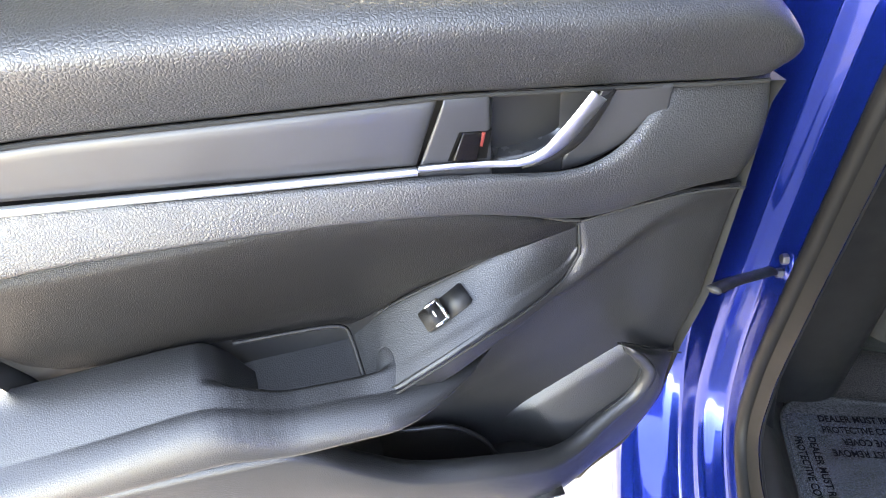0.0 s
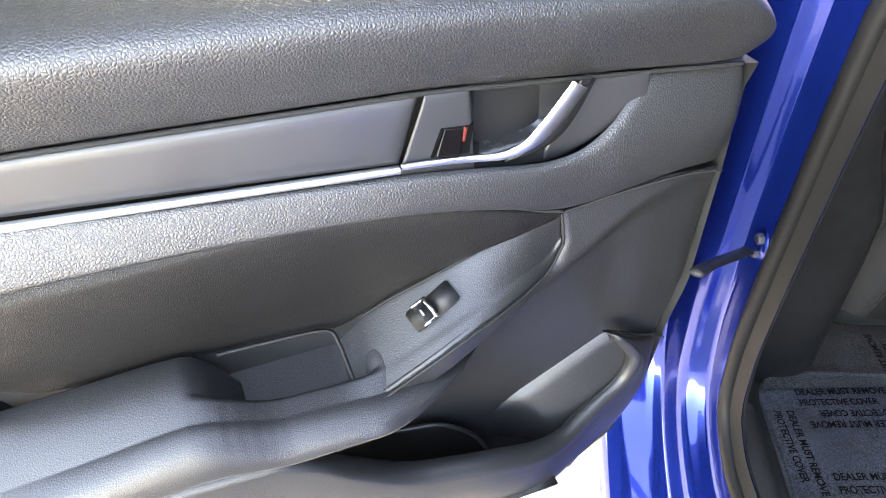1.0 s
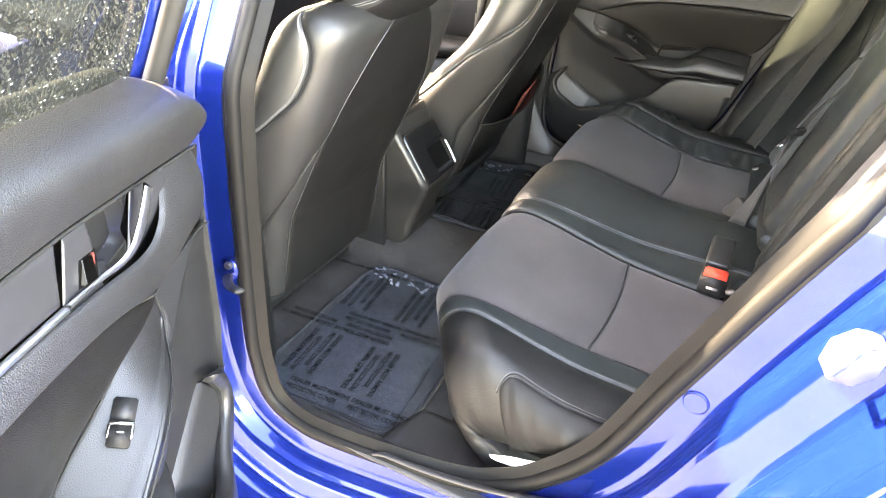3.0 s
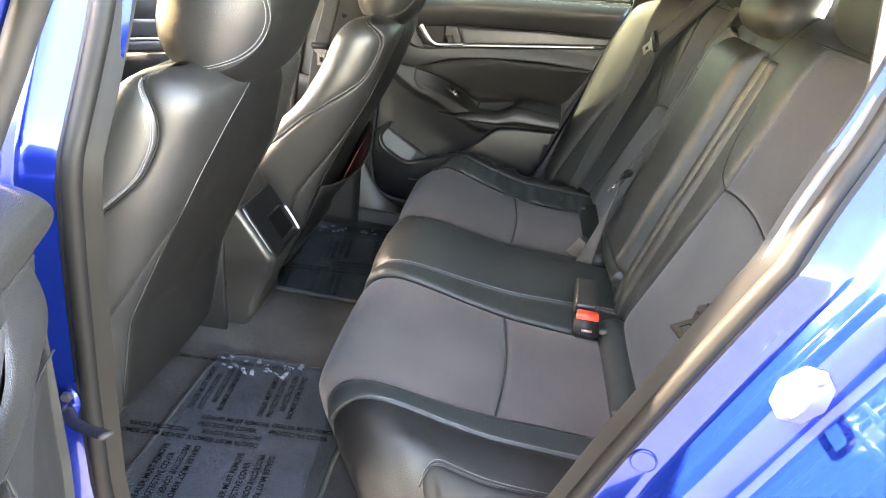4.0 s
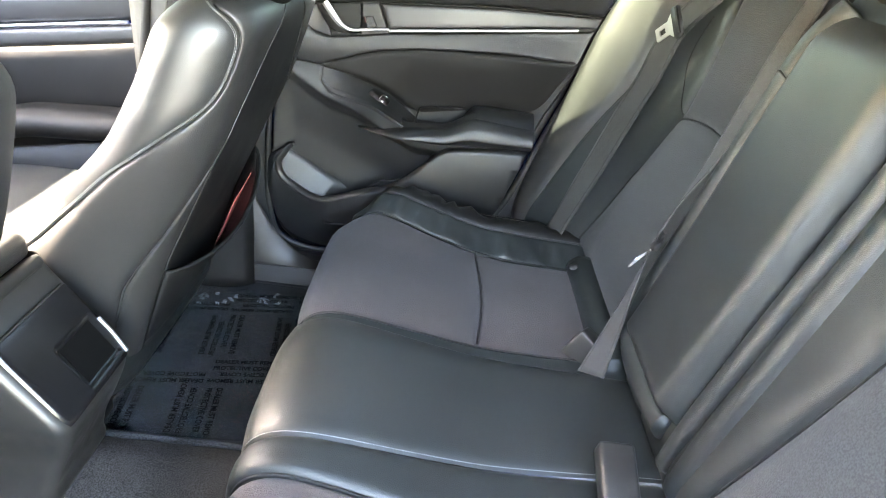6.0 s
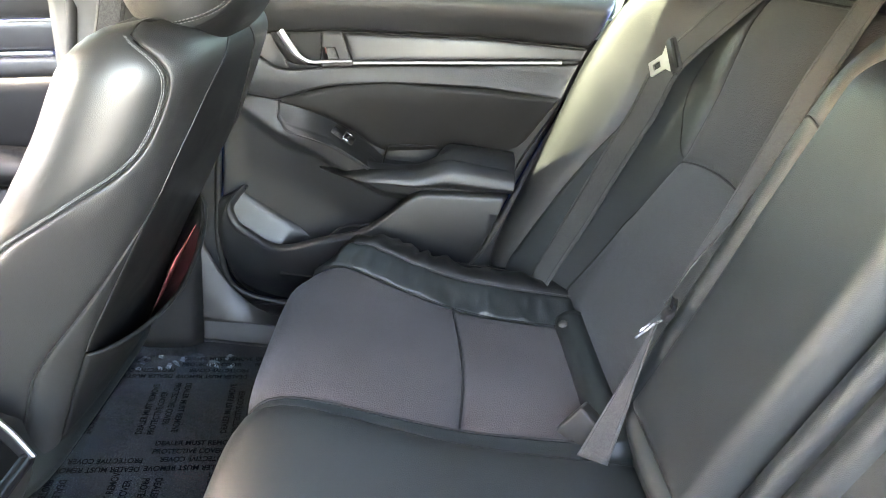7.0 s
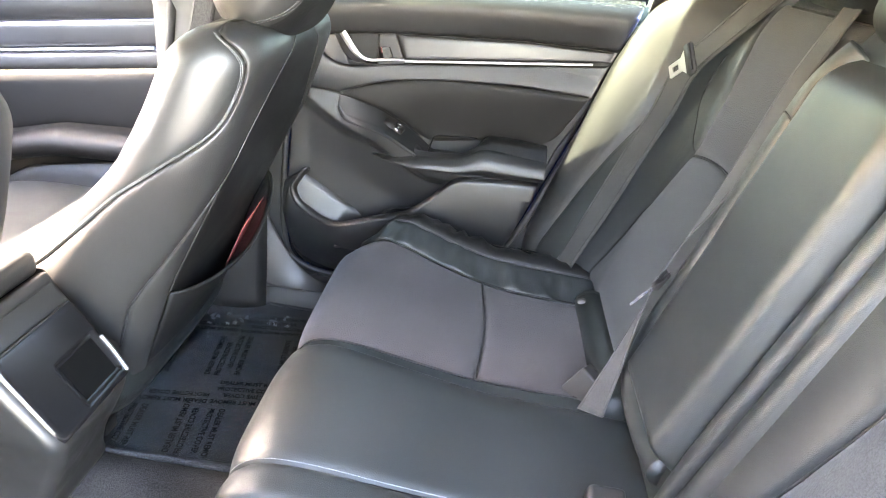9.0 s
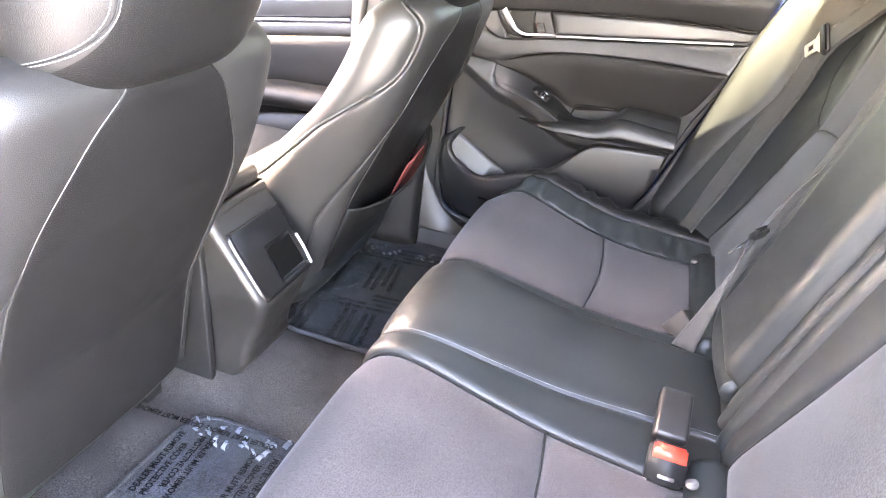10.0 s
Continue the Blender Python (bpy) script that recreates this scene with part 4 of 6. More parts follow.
def cush_at(s):
    """Place and upward normal on the cushion's profile, s metres from its rear."""
    s = max(0.0, min(cush_len[-1] - 1e-6, s))
    k = int(np.searchsorted(cush_len, s)) or 1
    f = (s - cush_len[k - 1]) / (cush_len[k] - cush_len[k - 1])
    a, b = cush_line[k - 1], cush_line[k]
    t = (b - a).normalized()
    return a + (b - a) * f, Vector((-t.y, t.x, 0))


S_SEAM = next(l for l, p in zip(cush_len, cush_line) if p.x > 0.0)
S_END = cush_len[-1]


SIDE_FOOT = [(0.0, -0.24, 0.490), (0.2, -0.09, 0.475), (0.33, -0.01, 0.430), (0.5, 0.05, 0.398), (0.63, 0.100, 0.390), (0.74, 0.108, 0.395), (0.85, 0.08, 0.375), (1.0, 0.02, 0.345)]


def cushion_skin(x, s):
    """The cushion's skin: flat across, then rolling over its sides past 0.63 m."""
    p, n = cush_at(s)
    ax, f = min(abs(x), 0.78), s / S_END
    top_x = min(ax, 0.63)
    back = 0.100 * max(0, (top_x - 0.47) / 0.16) ** 1.2 * ease(max(0, min(1, (f - 0.25) / 0.4)))
    crown = (0.046 if x > 0 else 0.014) * math.exp(-((top_x - 0.58) / 0.06) ** 2) * max(0, n.y)
    y, z = p.x - back, p.y + crown
    if ax > 0.63:
        q = (ax - 0.63) / 0.15
        fy = interp(f, [(k, v) for k, v, w in SIDE_FOOT])
        fz = interp(f, [(k, w) for k, v, w in SIDE_FOOT])
        h = q ** 1.25
        y, z = y + (fy - y) * h, z + (fz - z) * h
        top_x = 0.63 + 0.050 * math.sin(math.pi * 0.72 * min(1, q)) ** 0.8 - 0.010 * q
    return Vector((math.copysign(top_x, x), y, z))


def cushion_point(x, s, lift=0.0):
    p = cushion_skin(x, s)
    if not lift:
        return p
    dx = cushion_skin(x + 0.004, s) - cushion_skin(x - 0.004, s)
    ds = cushion_skin(x, min(S_END, s + 0.004)) - cushion_skin(x, max(0, s - 0.004))
    return p + dx.cross(ds).normalized() * lift


def seat_zone(name, xa, xb, sa, sb, mat, parent, label="", puff=0.008, roll=0.006, nu=26, nv=40, base=0.0, wrinkle=0.0):
    """An upholstered panel between two x lines (functions of s) and two s limits, with tucked edges."""
    def P(u, v):
        e, w = ease(u), ease(v)
        s0 = sa(e) if callable(sa) else sa
        s1 = sb(e) if callable(sb) else sb
        s = s0 + (s1 - s0) * w
        x = xa(s) + (xb(s) - xa(s)) * e
        lift = base + puff * (1 - rim(e, 4)) * (1 - rim(w, 6)) - roll * max(rim(e, 24), rim(w, 40))
        if wrinkle:
            lift += wrinkle * noise.noise(Vector((x * 8 + s * 6, s * 38 - x * 8, 3))) * (1 - rim(e, 5))
        return cushion_point(x, s, lift)
    return sheet(name, P, nu, nv, mat, parent, label)


bench = thing("rear_seat_cushion", (0, 0.0, 0.27), "black leather rear bench cushion with grey cloth inserts", "seat")
for sgn in (-1, 1):
    def inner(s, sgn=sgn):
        return sgn * (0.165 + 0.025 * min(1, max(0, (0.5 - s) / 0.5)))
    def outer(s, sgn=sgn):
        return sgn * (0.488 + 0.030 * min(1, max(0, (s - 0.2) / 0.3)))
    def band(s, sgn=sgn):
        return sgn * (0.552 + 0.012 * min(1, max(0, (s - 0.2) / 0.3)) - 0.03 * max(0, (s - 0.52) / 0.1) ** 2 * (s < 0.62) - 0.03 * (s >= 0.62))
    lo, hi = (outer, inner) if sgn < 0 else (inner, outer)
    cut = lambda e: S_SEAM - 0.012 * math.sin(math.pi * e)
    seat_zone("insert_rear", lo, hi, 0.045, cut, CLOTH, bench, "grey-brown woven cloth insert", puff=0.007)
    seat_zone("insert_front", lo, hi, cut, S_END, CLOTH, bench, "grey-brown woven cloth insert", puff=0.010, nv=60)
    a, b = (band, outer) if sgn < 0 else (outer, band)
    seat_zone("side_band", a, b, 0.0, S_END, SEAT_GRAIN, bench, "black leather band", puff=0.003, nv=90, nu=14, wrinkle=0.018 if sgn > 0 else 0.0)
    edge_x = lambda s, sgn=sgn: sgn * 0.78
    a, b = (edge_x, band) if sgn < 0 else (band, edge_x)
    seat_zone("side_bolster", a, b, 0.0, S_END, SEAT_BACK, bench, "black leather side bolster with soft creases", puff=0.006, nv=90, nu=40, wrinkle=0.016 if sgn > 0 else 0.003)
    patch_in = lambda s, sgn=sgn: sgn * (0.642 + 0.04 * max(0, (s - 0.38) / 0.08) ** 3)
    patch_out = lambda s, sgn=sgn: sgn * 0.775
    a, b = (patch_out, patch_in) if sgn < 0 else (patch_in, patch_out)
    seat_zone("side_patch", a, b, 0.0, 0.46, PATCH, bench, "smooth leather side patch", puff=0.005, base=0.007, nv=50, nu=24, wrinkle=0.004)
    seam([cushion_point(patch_in(0.46 * k / 40), 0.46 * k / 40, 0.008) for k in range(41)], bench, 0.0014)
    stitches("stitching", [cushion_point(patch_in(0.46 * k / 40) * 0.994, 0.46 * k / 40, 0.0085) for k in range(41)], FAINTTHREAD, bench, 0.004, 0.0004)
    rng = [0.045 + (S_END * 0.97 - 0.045) * k / 50 for k in range(51)]
    seam([cushion_point(inner(q), q, -0.001) for q in rng], bench)
    seam([cushion_point(outer(q), q, -0.001) for q in rng], bench)
    seam([cushion_point(outer(S_SEAM) + (inner(S_SEAM) - outer(S_SEAM)) * k / 20, S_SEAM - 0.012 * math.sin(math.pi * k / 20), 0.0005) for k in range(21)], bench, 0.002)
    stitches("stitching", [cushion_point(band(k / 60 * 0.60), k / 60 * 0.60, 0.003) for k in range(61)], FAINTTHREAD, bench, 0.0042, 0.0004)
    for sx in (0.205, 0.455):
        cyl("button", 0.0085, 0.006, (sgn * sx, -0.196, 0.528), GREYPL, bench, "round grey plastic button", turn=(-20, 0, 0))
    # rounded strip along the rear of each insert
    tube("rear_roll", [(sgn * 0.15, -0.225, 0.500), (sgn * 0.30, -0.225, 0.497), (sgn * 0.50, -0.225, 0.500)], 0.033, SEAT_GRAIN, bench, "black leather roll at the cushion's rear", n=20, sides=12)
lft = lambda s: -0.165 - 0.025 * min(1, max(0, (0.5 - s) / 0.5))
sl = lambda s: -0.060 - 0.045 * min(1, s / 0.5)
sr = lambda s: 0.148
rgt = lambda s: 0.165 + 0.025 * min(1, max(0, (0.5 - s) / 0.5))
seat_zone("centre_gusset", lft, sl, 0.0, S_END, SEAT_GRAIN, bench, "black leather gusset", puff=0.010, nv=60, nu=16)
seat_zone("centre_panel", sl, sr, 0.0, S_END, SEAT_GRAIN, bench, "smooth black leather centre seat", puff=0.010, nv=60, base=0.006)
seat_zone("centre_gusset", sr, rgt, 0.0, S_END, SEAT_GRAIN, bench, "black leather gusset", puff=0.0, nv=60, nu=8)
stitches("stitching", [cushion_point(sl(k / 60 * S_END * 0.66), k / 60 * S_END * 0.66, 0.008) for k in range(61)], THREAD, bench, 0.0042, 0.0005)
sheet("cushion_base", lambda u, v: (-0.64 + 1.28 * u, 0.22 - 0.46 * v, 0.262), 2, 2, DARK, bench, thick=0.01)

# backrest
BACK_Y, BACK_Z, BACK_K = -0.24, 0.52, 0.265


def back_point(x, z, lift=0.0):
    """On the reclined backrest; lift: towards the front. Its wings come forward beside the doors."""
    y = BACK_Y - BACK_K * (z - BACK_Z)
    ax = abs(x)
    wing = (0.158 if x > 0 else 0.130) * ease(max(0, min(1, (ax - 0.50) / 0.20))) ** 1.25
    top = max(0, (z - 1.05) / 0.10)
    y -= 0.035 * top ** 2
    low = 0.02 * max(0, (0.56 - z) / 0.08) ** 2
    n = Vector((0, 0.947, 0.32))
    return Vector((x, y + wing - low, z)) + n * lift


def back_zone(name, xa, xb, za, zb, mat, parent, label="", puff=0.010, roll=0.007, nu=30, nv=40, base=0.0):
    def P(u, v):
        e, w = ease(u), ease(v)
        z = 0.75
        for _ in range(2):
            x = xa(z) + (xb(z) - xa(z)) * e
            z0 = za if isinstance(za, float) else za(x)
            z1 = zb if isinstance(zb, float) else zb(x)
            z = z0 + (z1 - z0) * w
        lift = base + puff * (1 - rim(e, 4)) * (1 - rim(w, 6)) - roll * max(rim(e, 24), rim(w, 40))
        return back_point(x, z, lift)
    return sheet(name, P, nu, nv, mat, parent, label, flip=True)


backrest = thing("rear_bench_back", (0, -0.25, 0.49), "black leather rear backrest with cloth inserts and folded armrest", "seat back")
for sgn in (-1, 1):
    inn = lambda z, sgn=sgn: sgn * interp(z, [(0.5, 0.125), (0.62, 0.142), (0.84, 0.172), (1.1, 0.205)])
    inl = lambda z, sgn=sgn: sgn * interp(z, ([(0.5, 0.135), (0.586, 0.152), (0.723, 0.182), (0.85, 0.205), (0.875, 0.212), (0.97, 0.224), (1.1, 0.22)] if sgn < 0 else [(0.5, 0.20), (0.84, 0.20), (1.1, 0.21)]))
    out = lambda z, sgn=sgn: sgn * interp(z, [(0.5, 0.575), (0.71, 0.534), (0.857, 0.470), (0.955, 0.478), (1.10, 0.515)])
    seam_z = lambda x: 0.855 + 0.018 * (1 - ((abs(x) - 0.32) / 0.14) ** 2)
    a, b = (out, inl) if sgn < 0 else (inl, out)
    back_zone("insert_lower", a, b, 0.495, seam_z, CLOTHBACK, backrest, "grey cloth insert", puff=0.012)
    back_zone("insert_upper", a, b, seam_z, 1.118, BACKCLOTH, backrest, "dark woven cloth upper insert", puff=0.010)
    zr = [0.50 + 0.59 * k / 40 for k in range(41)]
    seam([back_point(inl(z), z, -0.005) for z in zr], backrest, 0.0017)
    seam([back_point(out(z), z, -0.005) for z in zr], backrest, 0.0017)
    seam([back_point(inl(0.86) + (out(0.86) - inl(0.86)) * k / 20, seam_z(inl(0.86) + (out(0.86) - inl(0.86)) * k / 20), -0.002) for k in range(21)], backrest, 0.0016)
    mid = lambda z, sgn=sgn: sgn * interp(z, [(0.5, 0.66), (0.56, 0.655), (0.723, 0.634), (0.796, 0.622), (0.87, 0.606), (0.959, 0.592), (1.1, 0.57)])
    edge = lambda z, sgn=sgn: sgn * ((0.706 if sgn > 0 else 0.672) - lean(z) * 0.6)
    a, b = (mid, out) if sgn < 0 else (out, mid)
    back_zone("inner_bolster", a, b, 0.48, 1.15, SEAT_GRAIN, backrest, "black leather bolster", puff=0.016 if sgn < 0 else 0.008, nu=24)
    a, b = (edge, mid) if sgn < 0 else (mid, edge)
    back_zone("side_wing", a, b, 0.48, 1.12, SEAT_SIDE, backrest, "charcoal leather side wing", puff=0.010, nu=20)
    if sgn < 0:
        def wing_return(u, v):
            z = 0.50 + 0.60 * v
            return back_point(edge(z), z, -0.006) + Vector((-0.020 * math.sin(math.pi / 2 * u), -0.12 * u, 0))
        sheet("wing_return", wing_return, 10, 20, SEAT_BACK, backrest, "black leather edge of the side wing")
    seam([back_point(mid(z), z, -0.005) for z in zr], backrest, 0.0016)
    puffy = 0.016 if sgn < 0 else 0.008
    def arc(knots, fa, fb, puff):
        """A curved seam lying on a puffed panel."""
        rows = []
        for p in smooth_line([(x, z, 0) for x, z in knots], 30):
            e = max(0.0, min(1.0, (sgn * p.x - fa(p.y)) / (fb(p.y) - fa(p.y))))
            rows.append(back_point(sgn * p.x, p.y, puff * (1 - rim(e, 4)) - 0.007 * rim(e, 24) + 0.0003))
        seam(rows, backrest, 0.0014)
    arc(((0.472, 0.858), (0.498, 0.881), (0.531, 0.921), (0.542, 0.967), (0.538, 1.02)), out, mid, puffy)
    if sgn < 0:
        arc(((0.209, 0.864), (0.182, 0.885), (0.160, 0.925), (0.150, 0.965), (0.152, 1.0)), inl, lambda z: -0.065, 0.008)
    cz = lambda z, sgn=sgn: sgn * 0.065
    a, b = (inl, cz) if sgn < 0 else (cz, inl)
    back_zone("centre_fill", a, b, 0.48, 1.15, SEAT_GRAIN, backrest, "black leather panel beside the armrest", puff=0.008, nu=20)
back_zone("armrest_recess", lambda z: -0.066, lambda z: 0.066, 0.48, 1.15, SEAT_GRAIN, backrest, puff=0.0)
# folded centre armrest: a broad flat pad, a rolled border on one side and below, ridges on the other
def armpad(u, v):
    x = -0.040 + 0.206 * u
    z = 0.572 + 0.505 * v
    left, right = min(1, u / 0.16), min(1, (1 - u) / 0.06)
    low, high = min(1, v / 0.035), min(1, (1 - v) / 0.10)
    r = (1 - (1 - left) ** 2.2) ** 0.5 * (0.45 + 0.55 * (1 - (1 - right) ** 2) ** 0.5) * (1 - (1 - low) ** 2) ** 0.5 * (1 - 0.7 * (1 - high) ** 2)
    dip = 0.006 * math.sin(math.pi * u) * math.sin(math.pi * v)
    return back_point(x, z, 0.040 * r - dip + 0.0015 * noise.noise(Vector((x * 9, z * 9, 2))))
arm_pad = sheet("centre_armrest", armpad, 46, 60, SEAT_GRAIN, backrest, "folded black leather centre armrest", flip=True)
tube("armrest_border", [back_point(x, z, l) for x, z, l in ((0.170, 1.085, 0.006), (0.183, 1.04, 0.012), (0.187, 0.97, 0.014), (0.187, 0.82, 0.014), (0.187, 0.68, 0.014), (0.182, 0.615, 0.014), (0.160, 0.572, 0.013), (0.115, 0.556, 0.010), (0.05, 0.552, 0.006), (-0.02, 0.556, 0.0))],
     0.0225, SEAT_GRAIN, arm_pad, "rolled black leather border", n=90, sides=14)
seam([back_point(x, z, l) for x, z, l in ((0.166, 0.985, 0.034), (0.190, 0.990, 0.037), (0.208, 0.975, 0.020), (0.232, 0.945, 0.012))], arm_pad, 0.0014)
for x0, x1, r in ((-0.056, -0.064, 0.018), (-0.100, -0.108, 0.021)):
    tube("ridge", [back_point(x0 + 0.006, 0.52, -0.004), back_point(x0, 0.60, 0.0), back_point((x0 + x1) / 2, 0.8, 0.001), back_point(x1, 1.07, -0.002)], r, SEAT_GRAIN, backrest, "rolled leather ridge", n=40, sides=14, flat=0.8)
for sgn in (-1, 1):
    xs = (lambda u, sgn=sgn: sgn * (0.10 + 0.37 * u))
    sheet("top_roll", lambda u, v, xs=xs: back_point(xs(u), 1.112 + 0.040 * math.sin(math.pi / 2 * min(1, v * 1.6)), 0.002) + Vector((0, -0.10 * max(0, v - 0.2) ** 1.3, -0.03 * max(0, v - 0.6))), 24, 14, SEAT_GRAIN, backrest, "black leather roll along the top", flip=sgn > 0)
    seam([back_point(xs(k / 20), 1.115, 0.002) for k in range(21)], backrest, 0.0018)
sheet("back_board", lambda u, v: back_point(-0.66 + 1.32 * u, 0.5 + 0.55 * v, -0.06) * 1.0, 10, 10, DARK, backrest, thick=0.02)


def headrest(name, at, w, h, dpt, mat, label, tilt=0.0, group=""):
    hr = thing(name, (at[0], at[1], at[2] - h / 2), label, "headrest", group)
    def P(u, v):
        a = 2 * math.pi * u
        q = 2 * v - 1
        k = max(0.0, 1 - abs(q) ** 3.2) ** 0.45
        c, s = math.cos(a), math.sin(a)
        x = w / 2 * k ** 0.6 * math.copysign(abs(c) ** 0.6, c)
        y = dpt / 2 * k * math.copysign(abs(s) ** 0.7, s) * (1 - 0.25 * abs(c) ** 4)
        z = h / 2 * q
        p = Vector((x * (1 - 0.10 * (q > 0) * q), y, z))
        p.rotate(Euler((radians(tilt), 0, 0)))
        return p + Vector(at)
    cut = lambda v: 0.085 + 0.20 * abs(2 * v - 1) ** 2
    sheet("pad", lambda u, v: P(0.75 + cut(v) + (1 - 2 * cut(v)) * u, v), 48, 36, mat, hr, "smooth leather front of the headrest")
    sheet("back_cover", lambda u, v: P(0.75 - cut(v) + 2 * cut(v) * u, v), 24, 36, SEAT_BACK, hr, "black leather rear of the headrest")
    for v in (0.0, 1.0):
        sheet("pad_end", lambda a, b, v=v: Vector(P(a, v)).lerp(Vector(at) + (Vector(P(0.25, v)) + Vector(P(0.75, v))) / 2 - Vector(at), b), 48, 3, mat, hr, close=True, flip=v > 0.5)
    for u, q in ((0.665, 1), (0.835, -1)):
        for du in (0.0, 0.012):
            line = [Vector(P(u - q * (du + 0.20 * abs(2 * k / 50 - 1) ** 2), 0.08 + 0.84 * k / 50)) for k in range(51)]
            c = Vector(at)
            stitches("stitching", [p + (p - c).normalized() * 0.0007 for p in line], THREAD if at[0] < -0.34 else FAINTTHREAD, hr, 0.0045, 0.0005)
        seam([Vector(P(u - q * (0.006 + 0.20 * abs(2 * k / 50 - 1) ** 2), 0.08 + 0.84 * k / 50)) for k in range(51)], hr, 0.0010)
    return hr


headrest("rear_headrest", (0.070, -0.425, 1.155), 0.25, 0.13, 0.11, SEAT_GRAIN, "black leather middle headrest on the rear backrest", 18, "rear headrests")
for sgn in (-1, 1):
    headrest("rear_headrest", (sgn * 0.335, -0.450, 1.205), 0.27, 0.18, 0.12, SEAT_GRAIN, "black leather rear headrest on the backrest", 18, "rear headrests")

# ---- front seats ----
HALF = smooth_line([(0, 0.0, 0), (-0.10, 0.003, 0), (-0.178, 0.012, 0), (-0.213, 0.045, 0), (-0.234, 0.105, 0), (-0.238, 0.165, 0), (-0.218, 0.212, 0), (-0.178, 0.213, 0), (-0.135, 0.168, 0), (-0.06, 0.135, 0), (0, 0.130, 0)], 201)


def front_seat(sgn, at, label, pocketed, upper, lower, lobe):
    """sgn: -1 left, 1 right; at: the place of the backrest's rear at z = 0.78."""
    x0, y0 = at
    st = thing("bucket_seat", (x0, y0 + 0.1, 0.28), label, "seat", "front seats")
    ZB, ZT = 0.41, 1.015

    def S(s, v, out=0.0):
        """s from -1 to 1: from the front middle round the left side, rear middle at 0, to the front middle again."""
        z = ZB + (ZT - ZB) * v
        f = min(199.999, abs(s) * 200)
        h = HALF[int(f)].lerp(HALF[int(f) + 1], f - int(f))
        wide = soft(z, [(0.3, 0.93), (0.5, 0.95), (0.85, 1.02), (0.95, 0.97), (1.02, 0.90)], 0.03)
        top = max(0, (v - 0.90) / 0.10)
        shr = max(0.0, 1 - top ** 2.4) ** 0.5
        x = h.x * wide * (0.80 + 0.20 * shr)
        deep = soft(z, [(0.3, 0.80), (0.55, 1.05), (0.625, 1.05), (0.70, 0.91), (0.75, 0.81), (0.80, 0.70), (0.85, 0.645), (0.90, 0.605), (0.95, 0.60), (1.0, 0.58)], 0.02)
        yy = 0.07 + (h.y * deep - 0.07) * (0.10 + 0.90 * shr)
        k = 1 + out / 0.2
        x, yy = x * k, 0.09 + (yy - 0.09) * k
        yr = y0 - (max(0.60, min(z, 0.82)) - 0.78) * 0.45 - max(0, z - 0.82) * upper + max(0, 0.60 - z) * lower
        return Vector((x0 + (x if s < 0 else -x), yr + yy, z))

    s1 = lambda z: soft(z, [(0.3, 0.20), (0.78, 0.185), (0.85, 0.155), (0.95, 0.095), (0.99, 0.06), (1.02, 0.03)])
    s1b = lambda z: s1(z) + 0.12 * max(0, min(1, (0.785 - z) / 0.22))
    s2 = lambda z: soft(z, lobe, 0.012)

    def zone(nm, fa, fb, mat, lab, nu=24, v0=0.0, v1=1.0, puff=0.004):
        def P(u, v):
            vv = v0 + (v1 - v0) * v
            z = ZB + (ZT - ZB) * vv
            a, b = fa(z), fb(z)
            return S(a + (b - a) * ease(u), vv, 0.004 * (1 - rim(ease(u), 16)) + puff * (1 - rim(u, 3)))
        return sheet(nm, P, nu, 70, mat, st, lab)
    zone("back_panel", lambda z: -s1(z), s1, SEAT_BACK, "black leather seat back", 40, puff=0.0)
    for q in (-1, 1):
        zone("edge_trim", lambda z, q=q: q * s1(z), lambda z, q=q: q * s1b(z), SEAT_SIDE, "charcoal trim strip beside the seat back", 8, 0.0, 0.66, 0.002)
        zone("side_panel", lambda z, q=q: q * s1b(z), lambda z, q=q: q * s2(z), SEAT_SIDE, "charcoal leather side panel")
        zone("bolster", lambda z, q=q: q * s2(z), lambda z, q=q: q * 0.88, BOLSTER, "smooth charcoal leather bolster", puff=0.004)
        for gap in (0.0, 0.006):
            stitches("stitching", [S(q * (s2(ZB + (ZT - ZB) * k / 120) + 0.010 + gap), k / 120, 0.0066) for k in range(30, 119)], THREAD, st, 0.0040, 0.0006 if sgn < 0 else 0.0005)
        pts = [S(q * s1(ZB + (ZT - ZB) * k / 80), k / 80, 0.002) for k in range(53, 78)]
        tube("piping", pts, 0.0013, SEAT_SIDE, st, "thin charcoal piping", n=80, sides=5)
    for q in (-1, 1):
        seam([S(q * s1(ZB + (ZT - ZB) * k / 60), k / 60, 0.0015) for k in range(3, 41)], st)
        seam([S(q * s1b(ZB + (ZT - ZB) * k / 60), k / 60, 0.0015) for k in range(3, 40)], st)
        seam([S(q * s2(ZB + (ZT - ZB) * k / 90), k / 90, 0.002) for k in range(12, 89)], st, 0.0014)
    zone("front_pad", lambda z: -0.88, lambda z: -1.0, SEAT_GRAIN, "black leather front of the backrest", 6)
    zone("front_pad", lambda z: 0.88, lambda z: 1.0, SEAT_GRAIN, "black leather front of the backrest", 6)
    # closing the top
    sheet("top_cap", lambda u, v: S(-1 + 2 * u, 0.985, -0.004).lerp(S(0, 0.99) + Vector((0, 0.07, 0.004)), v), 60, 6, SEAT_BACK, st)
